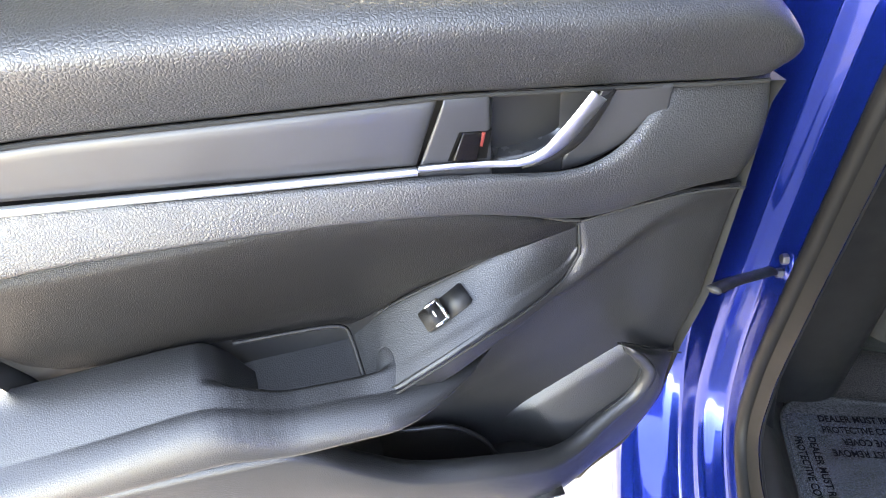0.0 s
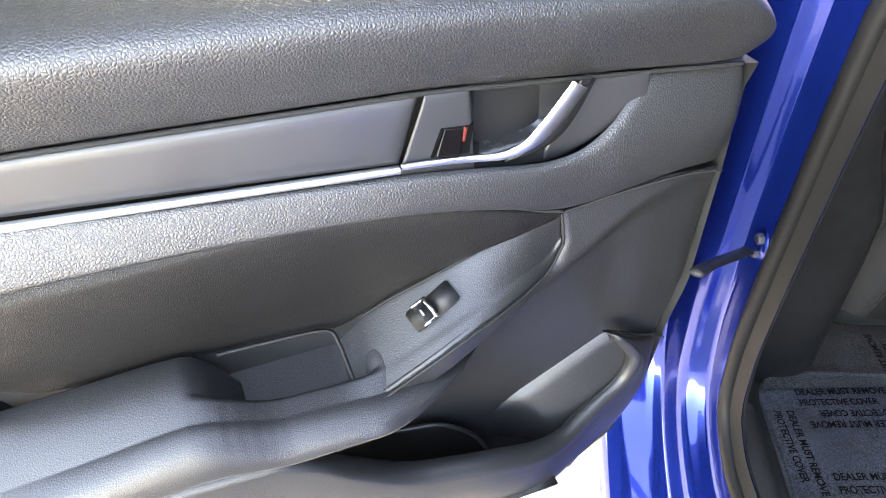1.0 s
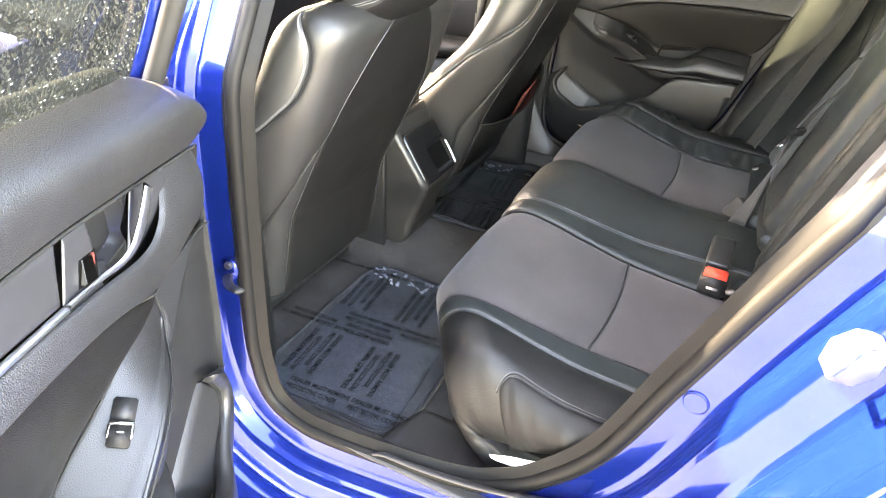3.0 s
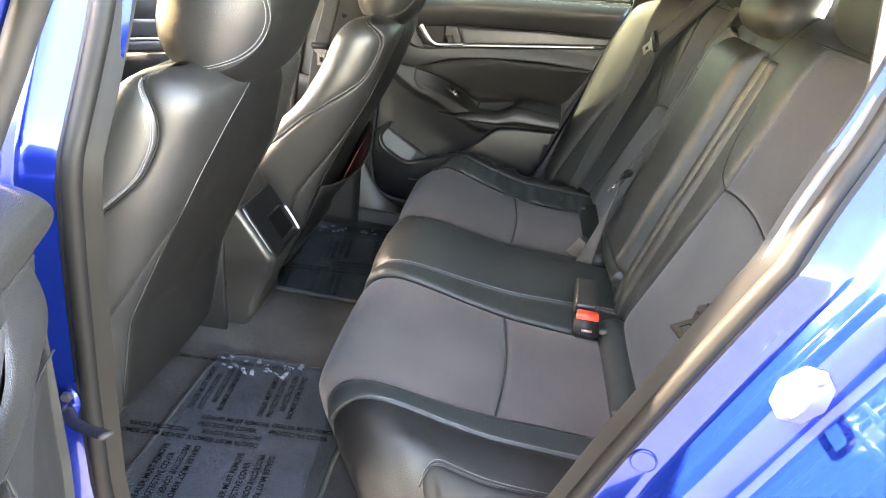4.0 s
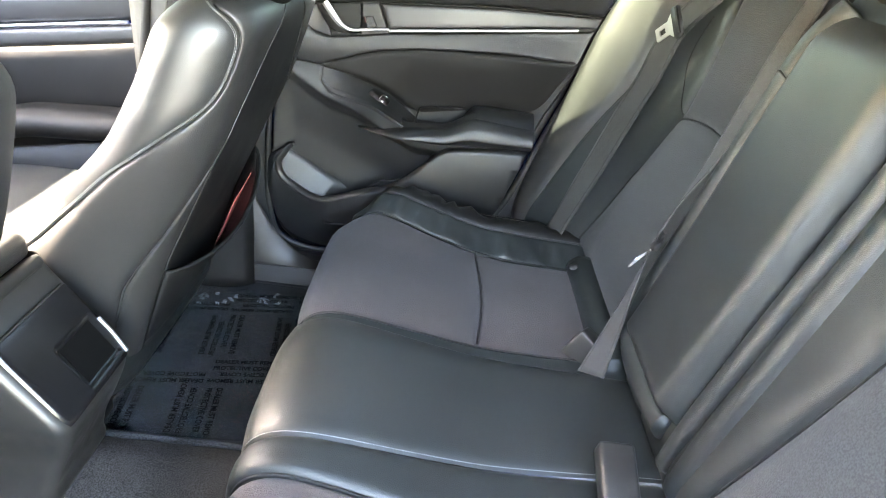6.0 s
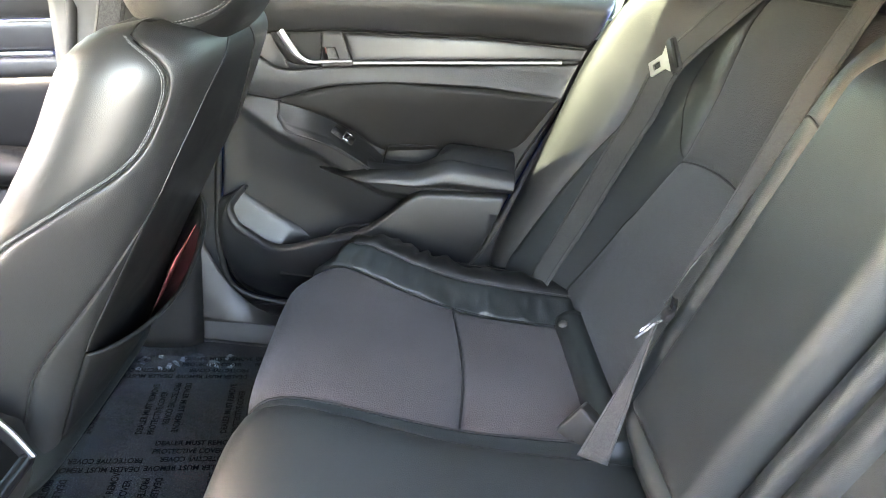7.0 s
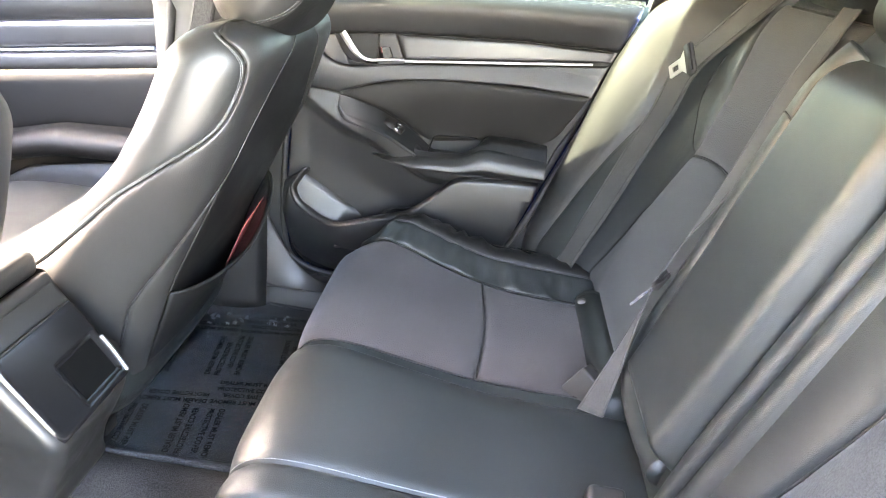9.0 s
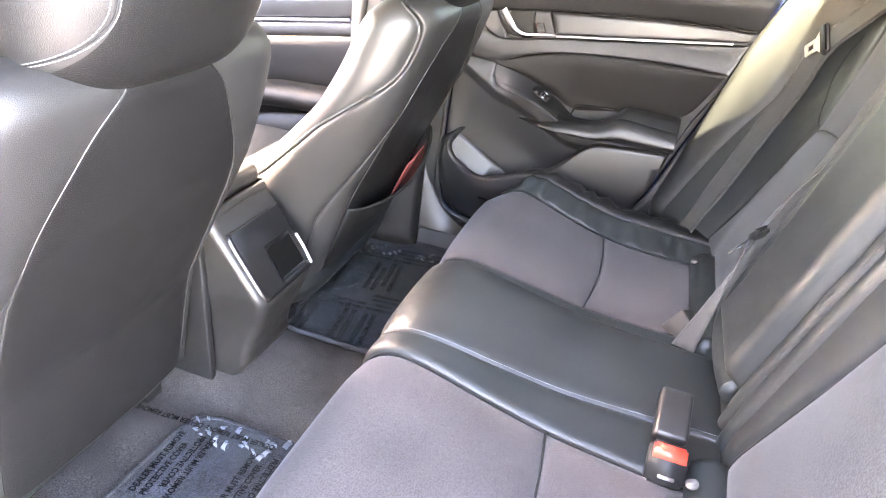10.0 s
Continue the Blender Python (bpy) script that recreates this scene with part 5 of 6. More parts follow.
    if pocketed:
        # sagging map pocket on the rear
        def pocket(u, v):
            p = S((-1 + 2 * u) * 0.20, 0.03 + (0.25 + 0.15 * u - 0.05 * math.sin(math.pi * u)) * v, 0.006)
            p.y -= 0.050 * math.sin(math.pi * u) ** 0.8 * v ** 1.4 + 0.003
            return p
        pk = sheet("seat_pocket", pocket, 40, 20, SEAT_BACK, st, "black leather map pocket sagging open", thick=0.003)
        tube("pocket_edge", [Vector(pocket(k / 40, 1.0)) for k in range(41)], 0.0035, SEAT_BACK, pk, n=80, sides=8)
        sheet("card", lambda u, v: S(0.06 + 0.13 * u, 0.16 + (0.17 + 0.04 * u) * v, 0.010) + Vector((0, -0.010 - 0.006 * v, 0)), 8, 6, REDCARD, pk, "red paper card in the pocket", thick=0.001)
    # cushion, base and rails
    def cush(u, v):
        a = 2 * math.pi * u
        x = 0.268 * math.copysign(abs(math.cos(a)) ** 0.3, math.cos(a))
        y = 0.27 * math.copysign(abs(math.sin(a)) ** 0.45, math.sin(a))
        k = interp(v, [(0, 0.92), (0.2, 1.0), (0.75, 1.0), (0.92, 0.93), (1.0, 0.78)])
        z = 0.33 + 0.20 * v
        return (x0 + x * k, y0 + 0.43 + y * k, z + 0.03 * (abs(x) > 0.17) * v)
    sheet("seat_cushion", cush, 48, 16, SEAT_GRAIN, st, close=True, caps=True)
    for q in (-1, 1):
        rbox("seat_rail", (0.04, 0.44, 0.035), (x0 + q * 0.19, y0 + 0.44, 0.283), DARK, st, "black steel seat rail", 0.004)
        rbox("rail_support", (0.03, 0.36, 0.05), (x0 + q * 0.19, y0 + 0.44, 0.32), DARK, st, "", 0.004)
    return st


def seat_tag(st):
    """Small woven tag sewn into the bolster seam."""
    sheet("tag", lambda u, v: (-0.584 - 0.012 * u, 0.596 + 0.022 * v, 0.770 + 0.014 * v + 0.010 * u), 6, 5, WHITE, st, "small pale woven tag", thick=0.0008)


front_left = front_seat(-1, (-0.36, 0.512), "black leather driver seat with pale stitching", False, 0.34, 0.20, [(0.3, 0.66), (0.60, 0.61), (0.775, 0.50), (0.82, 0.435), (0.877, 0.35), (0.928, 0.34), (0.965, 0.37), (0.993, 0.44), (1.015, 0.55)])
seat_tag(front_left)
front_right = front_seat(1, (0.36, 0.420), "black leather passenger seat with a red card in its pocket", True, 0.34, 0.35, [(0.3, 0.66), (0.60, 0.60), (0.64, 0.55), (0.775, 0.485), (0.82, 0.42), (0.85, 0.355), (0.875, 0.30), (0.90, 0.275), (0.94, 0.265), (0.96, 0.275), (0.98, 0.30), (1.0, 0.38), (1.015, 0.5)])
headrest("front_headrest", (-0.36, 0.470, 1.090), 0.30, 0.24, 0.17, SEAT_SIDE, "black leather headrest with pale stitching", 20, "front headrests")
headrest("front_headrest", (0.36, 0.383, 1.085), 0.30, 0.22, 0.15, SEAT_SIDE, "black leather headrest with pale stitching", 20, "front headrests")

# ---- centre console ----
console = thing("centre_console", (-0.01, 0.62, 0.30), "dark grey plastic centre console with a gloss black rear panel", "console")
CON_Y = [(0.30, 0.606), (0.335, 0.584), (0.355, 0.586), (0.40, 0.572), (0.44, 0.553), (0.47, 0.541), (0.492, 0.536), (0.515, 0.550), (0.611, 0.617), (0.628, 0.630), (0.650, 0.640)]
CON_W = [(0.30, 0.086), (0.345, 0.082), (0.40, 0.074), (0.45, 0.078), (0.495, 0.090), (0.61, 0.093), (0.65, 0.092)]


def con_body(u, v):
    """Rounded in plan, with a foot that flares at the carpet and a knee under the rear panel."""
    z = 0.30 + 0.35 * v
    y, w = soft(z, CON_Y, 0.008), soft(z, CON_W, 0.012)
    r = 0.020
    t = u * 4
    if t < 1:
        return (-w, y + r + 0.42 * (1 - t), z)
    if t > 3:
        return (w, y + r + 0.42 * (t - 3), z)
    e = t - 2
    a = max(0.0, (abs(e) - 0.5) / 0.5) * math.pi / 2
    flat = min(abs(e), 0.5) / 0.5 * (w - r)
    return (math.copysign(flat + r * math.sin(a), e), y + r - r * math.cos(a), z)


sheet("body", con_body, 97, 60, CONPL, console, "dark grey moulded console body")
def con_panel(u, v, out=0.0):
    """Black upper rear face, leaning forward, with softly rounded corners and a recess low on one side."""
    def inside(t, a, b, w):
        k = max(0.0, min(1.0, (t - a) / w)) * max(0.0, min(1.0, (b - t) / w))
        return k * k * (3 - 2 * k)
    e = 2 * u - 1
    z = 0.496 + 0.116 * v
    w = 0.082 - 0.006 * rim(v, 8)
    sink = 0.0045 * inside(u, 0.38, 0.955, 0.05) * inside(v, 0.06, 0.62, 0.07)
    n = 0.0065 - 0.005 * abs(e) ** 40 - 0.003 * rim(v, 40) - sink + out
    return (w * e, 0.537 + 0.080 * v - 0.815 * n, z + 0.58 * n)
pan = sheet("rear_panel", con_panel, 70, 60, GLOSS, console, "black rear console panel with a recess")
# black sheet paints the shade of a deeper recess
sheet("recess_shade", lambda u, v: con_panel(0.44 + 0.45 * u, 0.13 + 0.42 * v, 0.0008), 20, 16, INK_AND_SHADE, pan, "black sheet standing in for shade in the recess")
tube("panel_trim", [con_panel(0.965, 0.50, 0.002), con_panel(0.97, 0.30, 0.002), con_panel(0.965, 0.04, 0.002)], 0.0030, SATINCH, pan, "silver edge of the panel", n=20, sides=6)
seam([con_panel(0.02 + 0.96 * k / 20, 0.99) for k in range(21)], pan, 0.002, "joint")
# fillers added between console and seats to stop sun reaching the floor
for q in (-1, 1):
    rbox("sun_gap_filler", (0.016, 0.46, 0.33), (q * 0.098, 0.88, 0.455), DARK, console, "black filler added beside the console against sun", 0.004)
rbox("console_lid", (0.180, 0.34, 0.040), (0, 0.825, 0.664), SEAT_SIDE, console, "padded console lid", 0.014, seg=3)
rbox("lid_hinge", (0.165, 0.030, 0.020), (0, 0.650, 0.640), CONPL, console, "grey hinge cover behind the lid", 0.006, turn=(-35, 0, 0))

# ---- front doors, closed ----
def front_door(sgn):
    d = thing("front_door", (sgn * 0.8, 1.15, 0.30), "closed front door with black vinyl trim and chrome strip", "car door", "front doors")
    base = lambda y, z0: z0 - 0.15 * (y - 0.826)
    Y0, Y1 = 0.765, 1.62

    def band(nm, lo, hi, mat, lab, x, bulge=0.006, roll=0.004, nv=12):
        def P(u, v):
            y = Y0 + (Y1 - Y0) * u
            a, b = lo(y), hi(y)
            w = ease(v)
            return (sgn * (x - bulge * (1 - rim(w, 4)) + roll * rim(w, 14)), y - 0.08 * (a + (b - a) * w - 0.85), a + (b - a) * w)
        return sheet(nm, P, 40, nv, mat, d, lab, flip=sgn > 0, thick=0.004)
    band("upper_pad", lambda y: base(y, 0.905), lambda y: 1.045 - 0.06 * (y - 0.8), GRAIN, "black pebbled vinyl upper pad", 0.735, 0.018)
    band("inlay", lambda y: base(y, 0.845), lambda y: base(y, 0.903), SATIN, "satin black inlay strip", 0.738, 0.003)
    tube("chrome_strip", [(sgn * 0.732, y, base(y, 0.842)) for y in (0.80, 1.0, 1.3, 1.6)], 0.0045, SATINCH, d, "thin satin chrome strip", n=20, sides=8)
    band("middle_pad", lambda y: base(y, 0.795), lambda y: base(y, 0.838), GRAIN, "pebbled black vinyl middle pad", 0.738, 0.010)
    band("soft_insert", lambda y: interp(y, [(0.75, 0.64), (1.05, 0.625), (1.25, 0.57), (1.6, 0.56)]), lambda y: base(y, 0.793), FINE, "smooth padded insert", 0.745, 0.004)
    def arm(u, v):
        y = Y0 + 0.85 * u
        zt = soft(y, [(0.75, 0.655), (1.04, 0.640), (1.25, 0.585), (1.6, 0.55)])
        a = math.pi * v
        return (sgn * (0.745 - 0.085 * math.sin(a) ** 0.5), y, zt - 0.035 + 0.035 * math.cos(a))
    sheet("armrest", arm, 40, 16, FINE, d, "padded black armrest", flip=sgn > 0)
    band("lower_trim", lambda y: 0.33, lambda y: interp(y, [(0.75, 0.585), (0.83, 0.58), (1.1, 0.53), (1.24, 0.43), (1.6, 0.40)]), GRAIN, "black lower door trim", 0.705, 0.010)
    band("pocket_wall", lambda y: 0.36, lambda y: 0.64, DARK, "black pocket wall", 0.748, 0.0)
    sheet("outer_panel", lambda u, v: outer_skin(u, v, sgn, 0.60, 1.75, 0.28, 1.0), 10, 10, PAINT, d, "glossy metallic blue outer skin", flip=sgn > 0, thick=0.004)
    top = [(0.66, 1.0), (0.64, 1.15), (0.66, 1.28), (0.80, 1.335), (1.1, 1.335), (1.45, 1.17), (1.70, 1.0)]
    tube("window_frame", [(sgn * (0.79 - lean(z)), y, z) for y, z in top], 0.022, PAINT, d, "blue window frame", n=60)
    tube("glass_channel", [(sgn * (0.762 - lean(z)), y, z - 0.008) for y, z in top], 0.014, RUBBER, d, "black rubber glass channel", n=60)
    def glass(u, v):
        y = 0.66 + 1.02 * u
        z = 0.98 + (interp(y, [(0.64, 1.15), (0.66, 1.28), (0.80, 1.335), (1.1, 1.335), (1.45, 1.17), (1.70, 1.0)]) - 0.98) * v
        return (sgn * (0.777 - lean(z)), y, z)
    sheet("window_glass", glass, 16, 6, FRONTGLASS, d, "dark tinted window pane", flip=sgn > 0)
    return d


front_door(1)
front_door(-1)

# ---- seat belts ----
def tongue(parent, at, along, face, mat):
    """Steel blade with a slot, its grip towards +along, seen from the face side."""
    y = Vector(along).normalized()
    x = y.cross(Vector(face)).normalized()
    z = x.cross(y)
    m = Matrix((x, y, z)).transposed().to_4x4()
    m.translation = Vector(at)
    bm = bmesh.new()
    outline = [(-0.011, -0.028), (0.011, -0.028), (0.0125, -0.026), (0.0125, 0.006), (0.022, 0.016), (0.022, 0.026), (-0.022, 0.026), (-0.022, 0.016), (-0.0125, 0.006), (-0.0125, -0.026)]
    hole = [(-0.0055, -0.018), (0.0055, -0.018), (0.0055, -0.002), (-0.0055, -0.002)]
    rings = []
    for h in (0.0014, -0.0014):
        o = [bm.verts.new((px, py, h)) for px, py in outline]
        i = [bm.verts.new((px, py, h)) for px, py in hole]
        rings.append((o, i))
        for q in ((o[0], o[1], o[2], i[1], i[0], o[9]), (o[2], o[3], i[2], i[1]), (o[3], o[4], o[5], o[6], o[7], o[8], i[3], i[2]), (o[8], o[9], i[0], i[3])):
            bm.faces.new(q if h > 0 else tuple(reversed(q)))
    for k in range(2):
        a, b = rings[0][k], rings[1][k]
        for j in range(len(a)):
            q = (a[j], b[j], b[(j + 1) % len(a)], a[(j + 1) % len(a)])
            bm.faces.new(q if k == 0 else tuple(reversed(q)))
    bm.transform(m)
    part("tongue", bm, mat, parent, "steel belt tongue", smooth=False)
    bm = bmesh.new()
    bmesh.ops.create_cube(bm, size=1)
    for v in bm.verts:
        v.co = Vector((v.co.x * 0.060, v.co.y * 0.020, v.co.z * (0.015 if v.co.y < 0 else 0.008)))
    bmesh.ops.bevel(bm, geom=list(bm.edges), offset=0.0035, segments=2, affect="EDGES")
    bm.transform(m @ pose(0, 0.030, 0))
    grip = part("tongue_grip", bm, DARK, parent, "black plastic tongue grip")
    bm = bmesh.new()
    bmesh.ops.create_cube(bm, size=1)
    for v in bm.verts:
        v.co = Vector((v.co.x * 0.050, v.co.y * 0.004, v.co.z * 0.004))
    bm.transform(m @ pose(0, 0.036, 0.0055))
    part("slot", bm, SEAM, grip, "", smooth=False)


def belt(label, centre, across, tongue_at=None, along=None, face=None, blade=None):
    """A strap along centre points, with its half width vector at each."""
    b = thing("seat_belt", centre[-1], label, "seat belt", "seat belts")
    rows = [(Vector(c) - Vector(a), Vector(c) + Vector(a)) for c, a in zip(centre, across)]
    strap = ribbon("webbing", rows, WEB, b, "grey woven webbing")
    for k in (0.12, 0.88):
        seam([r[0].lerp(r[1], k) + Vector((0, 0.0012, 0.0006)) for r in rows], strap, 0.0005, "woven_edge")
    if tongue_at:
        tongue(b, tongue_at, along, face, blade or CHROME)
    return b


W = 0.0235
belt("grey seat belt hanging over the side wing", [(0.515, -0.405, 1.145), (0.530, -0.378, 1.105), (0.546, -0.345, 1.055), (0.566, -0.302, 0.985), (0.575, -0.283, 0.899), (0.579, -0.252, 0.805), (0.583, -0.214, 0.681), (0.590, -0.175, 0.56), (0.592, -0.160, 0.50)],
     [(W, 0.010, 0.006), (W, 0.012, 0.006), (W, 0.013, 0.004), (W, 0.014, 0.002), (W, 0.015, 0), (W, 0.015, 0), (W, 0.015, 0), (W, 0.013, 0), (W, 0.013, 0)], (0.563, -0.288, 0.988), (-0.036, -0.015, 0.030), (-0.52, 0.80, 0.16), STEEL)
belt("grey centre seat belt hanging beside the armrest", [(0.290, -0.425, 1.15), (0.263, -0.395, 1.115), (0.240, -0.355, 1.03), (0.228, -0.327, 0.94), (0.223, -0.300, 0.86), (0.213, -0.268, 0.79), (0.196, -0.240, 0.725), (0.178, -0.222, 0.66), (0.163, -0.205, 0.585), (0.144, -0.183, 0.503)],
     [(-0.021, -0.002, 0), (-0.021, -0.002, 0), (-0.020, -0.004, 0), (-0.018, -0.005, 0), (-0.015, -0.002, 0.003), (-0.012, 0.003, 0.008), (-0.011, 0.004, 0.011), (-0.012, 0.0, 0.009), (-0.014, -0.008, 0.006), (-0.013, -0.018, 0.005)], (0.181, -0.224, 0.714), (-0.12, -0.53, 0.84), (0.45, 0.78, 0.4))
belt("grey seat belt lying on the backrest's bolster", [(-0.575, -0.365, 1.125), (-0.548, -0.335, 1.01), (-0.534, -0.318, 0.953), (-0.520, -0.296, 0.859), (-0.507, -0.272, 0.779), (-0.500, -0.246, 0.691), (-0.488, -0.218, 0.589), (-0.487, -0.200, 0.51)],
     [(-0.022, 0.006, 0), (-0.022, 0.008, 0.002), (-0.021, 0.009, 0.003), (-0.020, 0.010, 0.003), (-0.017, 0.012, 0.004), (-0.019, 0.010, 0.002), (-0.022, 0.006, 0), (-0.022, 0.006, 0)], (-0.520, -0.240, 0.757), (0.30, -0.85, 0.30), (-0.25, 0.2, 0.95), DARKCH)
belt("grey front seat belt with its steel tongue on the middle pillar", [(0.605, 0.60, 1.20), (0.618, 0.617, 1.05), (0.620, 0.636, 0.948), (0.620, 0.657, 0.856), (0.622, 0.674, 0.733), (0.624, 0.69, 0.60), (0.630, 0.70, 0.45)], [(0, W, 0)] * 7, (0.612, 0.654, 0.824), (0, 0.06, 1), (-1, 0, 0))


def buckle(at, turn, label, upright=True):
    b = thing("belt_buckle", (at[0], at[1], at[2] - 0.03), label, "buckle", "belt buckles")
    m = pose(*at, *turn)
    def blk(nm, size, off, mat, par, lab="", bev=0.004):
        bm = bmesh.new()
        bmesh.ops.create_cube(bm, size=1)
        for v in bm.verts:
            v.co = Vector((v.co.x * size[0], v.co.y * size[1], v.co.z * size[2]))
        bmesh.ops.bevel(bm, geom=list(bm.edges), offset=bev, segments=3, affect="EDGES")
        bm.transform(m @ pose(*off))
        return part(nm, bm, mat, par, lab)
    h = blk("housing", (0.056, 0.052, 0.036), (0, 0, 0), DARK, b, "black buckle housing", 0.006)
    blk("release_button", (0.024, 0.045, 0.008), (0.012, 0, 0.0165), RED, h, "red press button", 0.003)
    blk("slot", (0.005, 0.022, 0.004), (-0.021, 0, 0.0175), STEEL, h, "steel slot edge", 0.001)
    return b


buckle((-0.178, -0.163, 0.522), (0, -37, 0), "black belt buckle with a red button in the seat")
spare = thing("belt_buckle", (-0.110, -0.163, 0.50), "plain charcoal buckle resting on the seat", "buckle", "belt buckles")
rbox("housing", (0.080, 0.047, 0.032), (-0.110, -0.162, 0.549), CONPL, spare, "plain charcoal buckle back", 0.007, turn=(0, -22, 0), seg=3)
stub = thing("belt_anchor", (0.205, -0.185, 0.50), "plain dark grey buckle stub between the cushions", "buckle", "belt buckles")
rbox("housing", (0.050, 0.034, 0.060), (0.200, -0.180, 0.510), CONPL, stub, "", 0.005, turn=(15, -25, 50), seg=3)


# ---- check strap, striker and plugs ----
def on_jamb(p):
    """A pose lying on the left jamb at the place nearest to p, z outwards."""
    f = ring_point(-1)
    best = min(((Vector(f(k / 160, j / 60)) - Vector(p)).length, k, j) for k in range(160) for j in range(1, 60))
    k, j = best[1], best[2]
    c = Vector(f(k / 160, j / 60))
    a = Vector(f((k + 1) / 160, j / 60)) - Vector(f((k - 1) / 160, j / 60))
    b = Vector(f(k / 160, (j + 1) / 60)) - Vector(f(k / 160, (j - 1) / 60))
    n = a.cross(b).normalized()
    n = n if n.x < 0 else -n
    a.normalize()
    m = Matrix((a, n.cross(a), n)).transposed().to_4x4()
    m.translation = c
    return m


strap = thing("check_strap", (-0.766, 0.540, 0.62), "black door check strap bolted to the pillar", "door stop")
tube("arm", [(-0.775, 0.530, 0.641), (-0.80, 0.505, 0.655), (-0.84, 0.455, 0.690), (-0.872, 0.408, 0.722)], 0.008, DARK, strap, "black steel strap", n=20, sides=8, flat=0.45)
seat_on = on_jamb((-0.766, 0.540, 0.634))
bm = bmesh.new()
bmesh.ops.create_cone(bm, cap_ends=True, segments=10, radius1=0.018, radius2=0.0165, depth=0.005)
bmesh.ops.bevel(bm, geom=list(bm.edges), offset=0.001, segments=2, affect="EDGES")
bm.transform(seat_on @ pose(0, 0, 0.003) @ Matrix.Diagonal((1.2, 0.8, 1, 1)))
bracket = part("bracket", bm, PAINT, strap, "blue painted bracket")
for dx, r in ((-0.011, 0.0075), (0.012, 0.0065)):
    bm = bmesh.new()
    bmesh.ops.create_cone(bm, cap_ends=True, segments=6, radius1=r, radius2=r * 0.92, depth=0.007)
    bmesh.ops.bevel(bm, geom=list(bm.edges), offset=0.0008, segments=2, affect="EDGES")
    bm.transform(seat_on @ pose(dx, 0, 0.009))
    part("bolt", bm, DULLSTEEL, bracket, "hex bolt head", smooth=False)


striker = thing("door_striker", (-0.757, -0.276, 0.795), "bare steel door striker loop bolted to the jamb", "striker")
seat_on = on_jamb((-0.757, -0.278, 0.824))
bm = bmesh.new()
bmesh.ops.create_cone(bm, cap_ends=True, segments=8, radius1=0.032, radius2=0.030, depth=0.005)
bmesh.ops.bevel(bm, geom=list(bm.edges), offset=0.0012, segments=2, affect="EDGES")
bm.transform(seat_on @ pose(0, 0, 0.003) @ Matrix.Diagonal((1.15, 0.85, 1, 1)))
part("plate", bm, STEEL, striker, "steel base plate")
tube("loop", [seat_on @ Vector(p) for p in ((-0.013, 0.0, 0.004), (-0.013, 0.004, 0.026), (-0.009, 0.006, 0.037), (0.009, 0.006, 0.037), (0.013, 0.004, 0.026), (0.013, 0.0, 0.004))], 0.0048, STEEL, striker, "bent steel loop", n=40, sides=8)
for q in (-1, 1):
    bm = bmesh.new()
    bmesh.ops.create_cone(bm, cap_ends=True, segments=14, radius1=0.0075, radius2=0.006, depth=0.004)
    bm.transform(seat_on @ pose(q * 0.024, 0, 0.0065))
    part("screw", bm, STEEL, striker, "domed screw head")
plug = thing("body_plug", (-0.716, -0.167, 0.674), "round blue plug in the door jamb", "plug")
seat_on = on_jamb((-0.717, -0.167, 0.674))
bm = bmesh.new()
bmesh.ops.create_cone(bm, cap_ends=True, segments=28, radius1=0.0150, radius2=0.0140, depth=0.0024)
bm.transform(seat_on @ pose(0, 0, 0.0012))
cap = part("cap", bm, PAINT, plug, smooth=False)
tube("rim", [seat_on @ Vector((0.0155 * math.cos(k * math.pi / 16), 0.0155 * math.sin(k * math.pi / 16), 0.0012)) for k in range(32)], 0.0011, PAINT, cap, closed=True, raw=True, sides=6)

# ---- floor mats under clear protective film ----
def lettering(words):
    cu = bpy.data.curves.new("lettering", "FONT")
    cu.body, cu.size, cu.align_x, cu.align_y = words, 0.0155, "LEFT", "CENTER"
    cu.offset = 0.0004
    ob = new("lettering", cu)
    me = bpy.data.meshes.new_from_object(ob.evaluated_get(bpy.context.evaluated_depsgraph_get()))
    bpy.data.objects.remove(ob)
    bpy.data.curves.remove(cu)
    wide = max(v.co.x for v in me.vertices)
    for v in me.vertices:
        v.co.x *= (0.138 if "MUST" in words else 0.118) / wide
    me.materials.append(INK_AND_SHADE)
    return me


LINES = (lettering("DEALER MUST REMOVE"), lettering("PROTECTIVE COVER"))


def mat_z(x, y):
    return floor_z(x, y) + 0.010


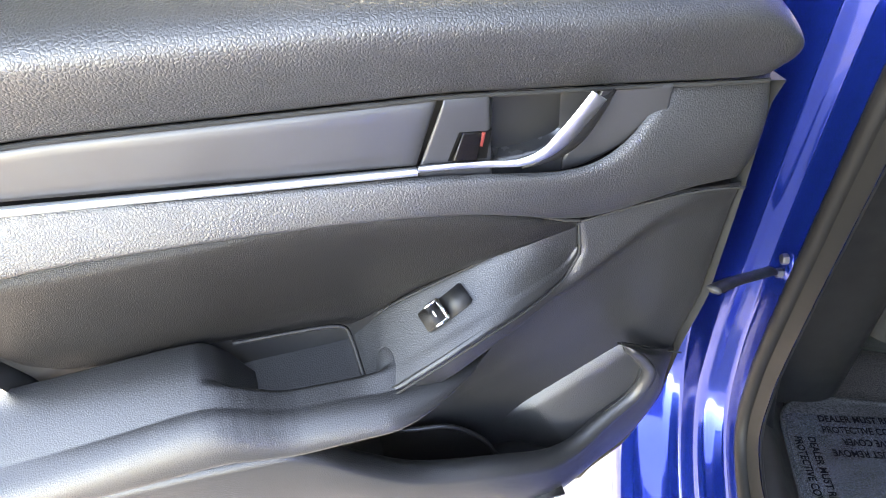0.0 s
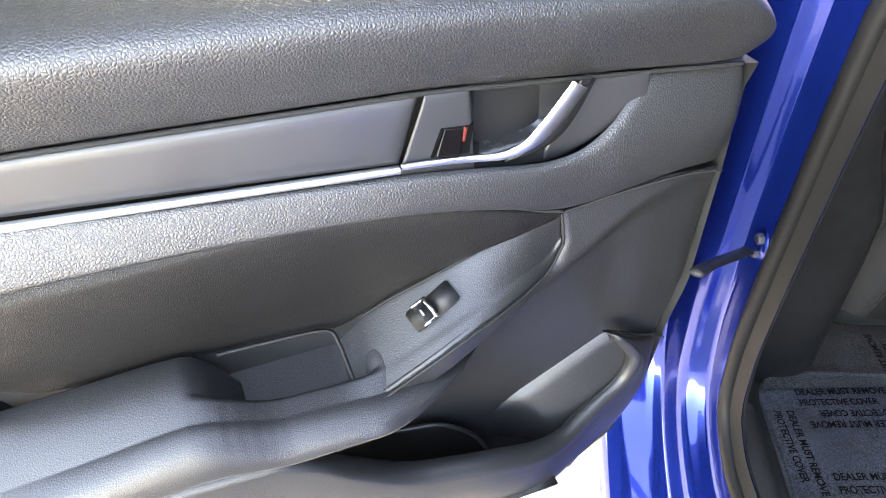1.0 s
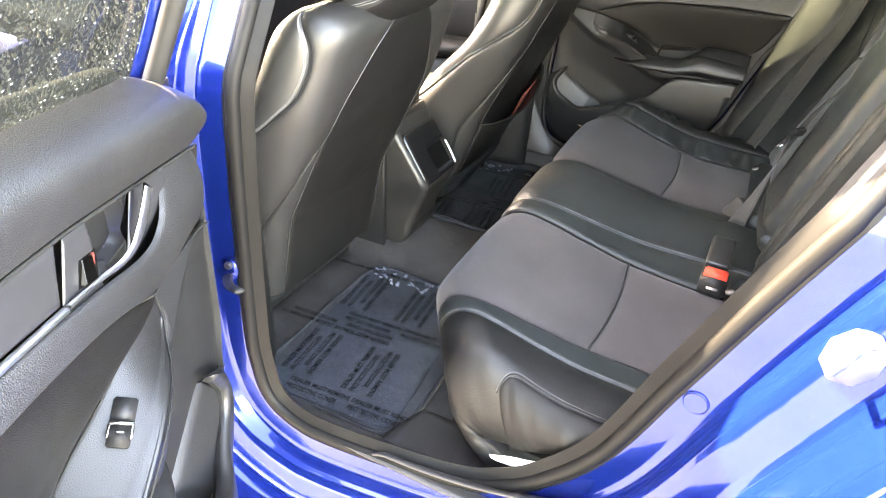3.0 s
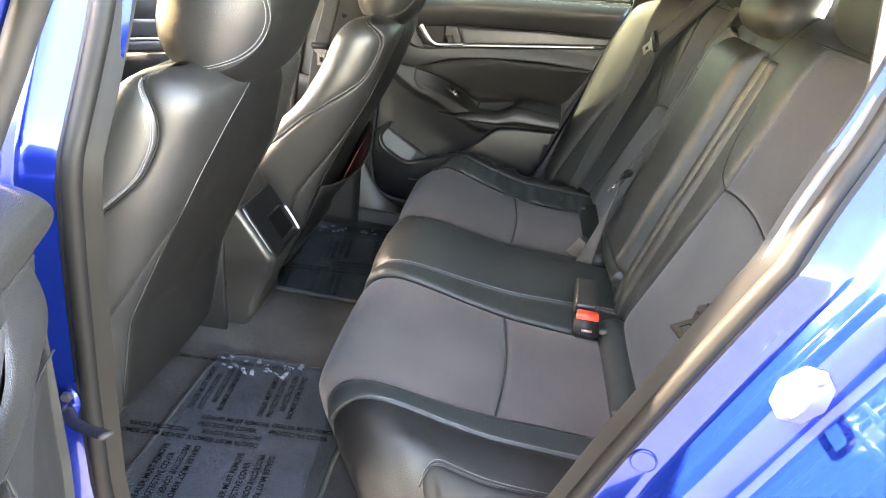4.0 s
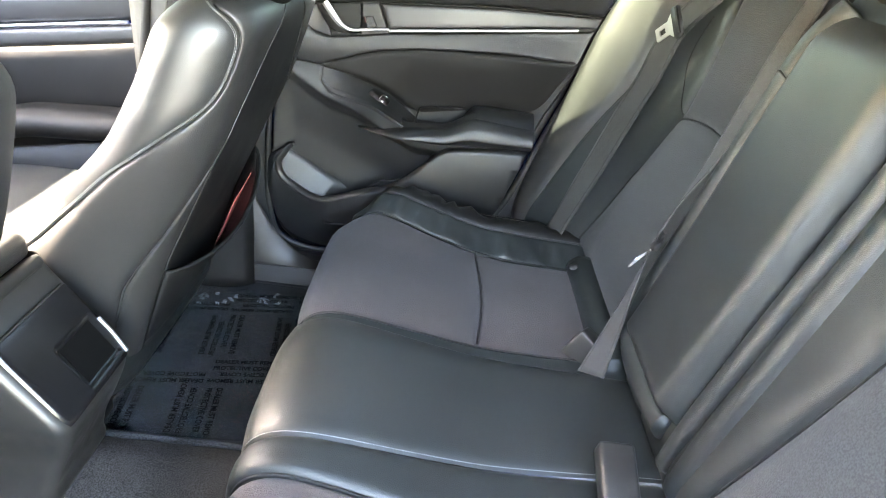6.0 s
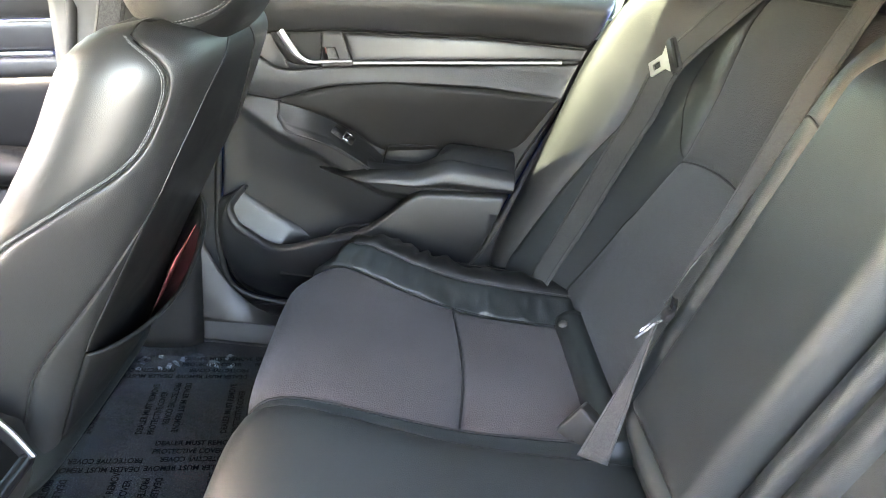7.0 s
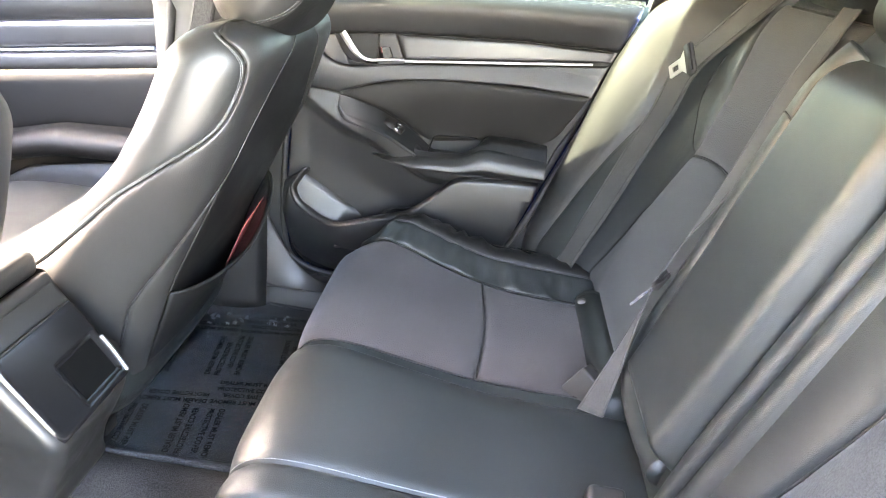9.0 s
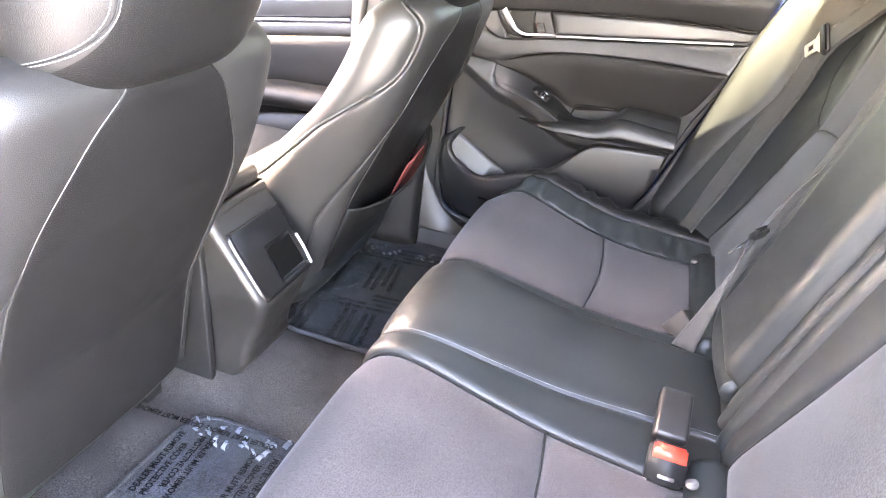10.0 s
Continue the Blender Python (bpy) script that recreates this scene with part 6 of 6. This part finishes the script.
def floor_mat(x0, x1, y0, y1, film_box, bands, blocks, skew, label, film_label):
    m = thing("floor_mat", ((x0 + x1) / 2, (y0 + y1) / 2, 0.266), label, "floor mat", "floor mats")
    def rounded(u, v, xa, xb, ya, yb, r):
        """Unit square to a rectangle with round corners."""
        x, y = xa + (xb - xa) * u, ya + (yb - ya) * v
        cx, cy = max(xa + r, min(xb - r, x)), max(ya + r, min(yb - r, y))
        dx, dy = x - cx, y - cy
        k = max(abs(dx), abs(dy)) / max(1e-6, math.hypot(dx, dy)) if dx and dy else 1.0
        return cx + dx * k, cy + dy * k
    def shape(u, v, z):
        x, y = rounded(u, v, x0, x1, y0, y1, 0.07)
        return (x, y, mat_z(x, y) + z)
    sheet("carpet", lambda u, v: shape(u, v, 0.0), 60, 50, MATCARPET, m, "black carpet pile", thick=0.008)
    loop = [(t / 24, 0) for t in range(24)] + [(1, t / 24) for t in range(24)] + [(1 - t / 24, 1) for t in range(24)] + [(0, 1 - t / 24) for t in range(24)]
    tube("bound_edge", [Vector(shape(u, v, -0.003)) for u, v in loop], 0.0065, MATCARPET, m, "bound black edge", closed=True, raw=True, sides=6)
    fx0, fx1, fy0, fy1 = film_box
    f = thing("protective_film", ((x0 + x1) / 2, (y0 + y1) / 2, 0.277), film_label, "plastic film", "protective films")
    cx, cy = bands[1], blocks[0]
    def turned(x, y):
        return x - skew * (y - cy), y + skew * (x - cx)
    def film(u, v):
        x, y = turned(*rounded(u, v, fx0, fx1, fy0, fy1, 0.03))
        fold = math.exp(-((fx0 + (fx1 - fx0) * u - fx1) / 0.03) ** 2)
        lift = max(math.exp(-u / 0.012), math.exp(-v / 0.02)) * 0.004
        wr = 0.0012 * noise.noise(Vector((x * 14, y * 14, 1))) + 0.0022 * max(0, noise.noise(Vector((x * 40, y * 9, 4)))) + 0.0016 * max(0, noise.noise(Vector((x * 7 + y * 30, y * 6 - x * 22, 9)))) + fold * (0.004 + 0.012 * max(0, noise.noise(Vector((x * 30, y * 38, 7)))))
        return (x, y, mat_z(x, y) + 0.0030 + wr + lift)
    sheet("sheet", film, 120, 90, FILM, f, "crinkled clear film").visible_shadow = False
    def put(me, x, y, turn):
        if not (fx0 + 0.004 < x < fx1 - 0.004 and fy0 + 0.004 < y < fy1 - 0.004):
            return
        x, y = turned(x, y)
        ob = new("lettering", me)
        ob.parent = f
        ob.matrix_parent_inverse = Matrix.Translation(f.location).inverted()
        ob.matrix_basis = pose(x, y, mat_z(x, y) + 0.0086, 0, 0, turn + math.degrees(math.atan(skew)))
    for xb in bands:
        for yb in blocks:
            for d, k in ((0.029, 0), (0.0095, 1)):
                put(LINES[k], xb + d, yb - 0.004, -90)
                put(LINES[k], xb - d, yb - 0.137, 90)
                put(LINES[k], xb + 0.050, yb + d, 0)
                put(LINES[k], xb + 0.190, yb - d, 180)
    # loose curls of film along its inner end
    rnd = random.Random(int(abs(x0) * 1000))
    for k in range(22):
        y = fy0 + (fy1 - fy0) * (0.30 + 0.68 * rnd.random())
        x = fx1 + rnd.uniform(-0.045, 0.008)
        x, y = turned(x, y)
        ln, h = rnd.uniform(0.004, 0.020), rnd.uniform(0.002, 0.007)
        a = rnd.uniform(-0.9, 0.9)
        sheet("film_curl", lambda u, v, x=x, y=y, ln=ln, h=h, a=a: (x + (u - 0.5) * ln * math.cos(a) - v * 0.006, y + (u - 0.5) * ln * math.sin(a) + 0.006 * math.sin(5 * v), mat_z(x, y) + 0.003 + h * math.sin(math.pi * u) * v), 10, 5, FILMFOLD, f, "glinting fold of film")
    return m


FILMFOLD = material("folded_film", (0.24, 0.26, 0.28), 0.10, spec=1.0)[0]
floor_mat(-0.655, -0.165, 0.290, 0.640, (-0.662, -0.178, 0.325, 0.618), (-0.652, -0.412, -0.172), (0.577, 0.434, 0.720), 0.07, "black carpet floor mat behind the driver seat", "clear printed protective film on the mat")
floor_mat(0.100, 0.655, 0.290, 0.655, (0.098, 0.585, 0.300, 0.645), (0.065, 0.305, 0.545), (0.506, 0.363, 0.649), 0.13, "black carpet floor mat behind the passenger seat", "clear printed protective film on the mat")
# white strip put in where a patch of sunlight falls on the sill
sun_patch = thing("sill_sun_patch", (-0.672, 0.03, 0.335), "white strip standing in for a sun patch beside the seat", "litter")
sheet("strip", lambda u, v: (-0.682 - 0.010 * v * math.sin(math.pi * u) ** 0.5 * (1 if abs(u - 0.42) > 0.03 else 0.2) + 0.003 * math.sin(9 * u), 0.095 - 0.16 * u, 0.385 + 0.08 * u ** 1.2 - 0.016 * v * math.sin(math.pi * u) ** 0.5), 40, 4, WHITE, sun_patch, "white strip painted as sunlight", thick=0.0006)
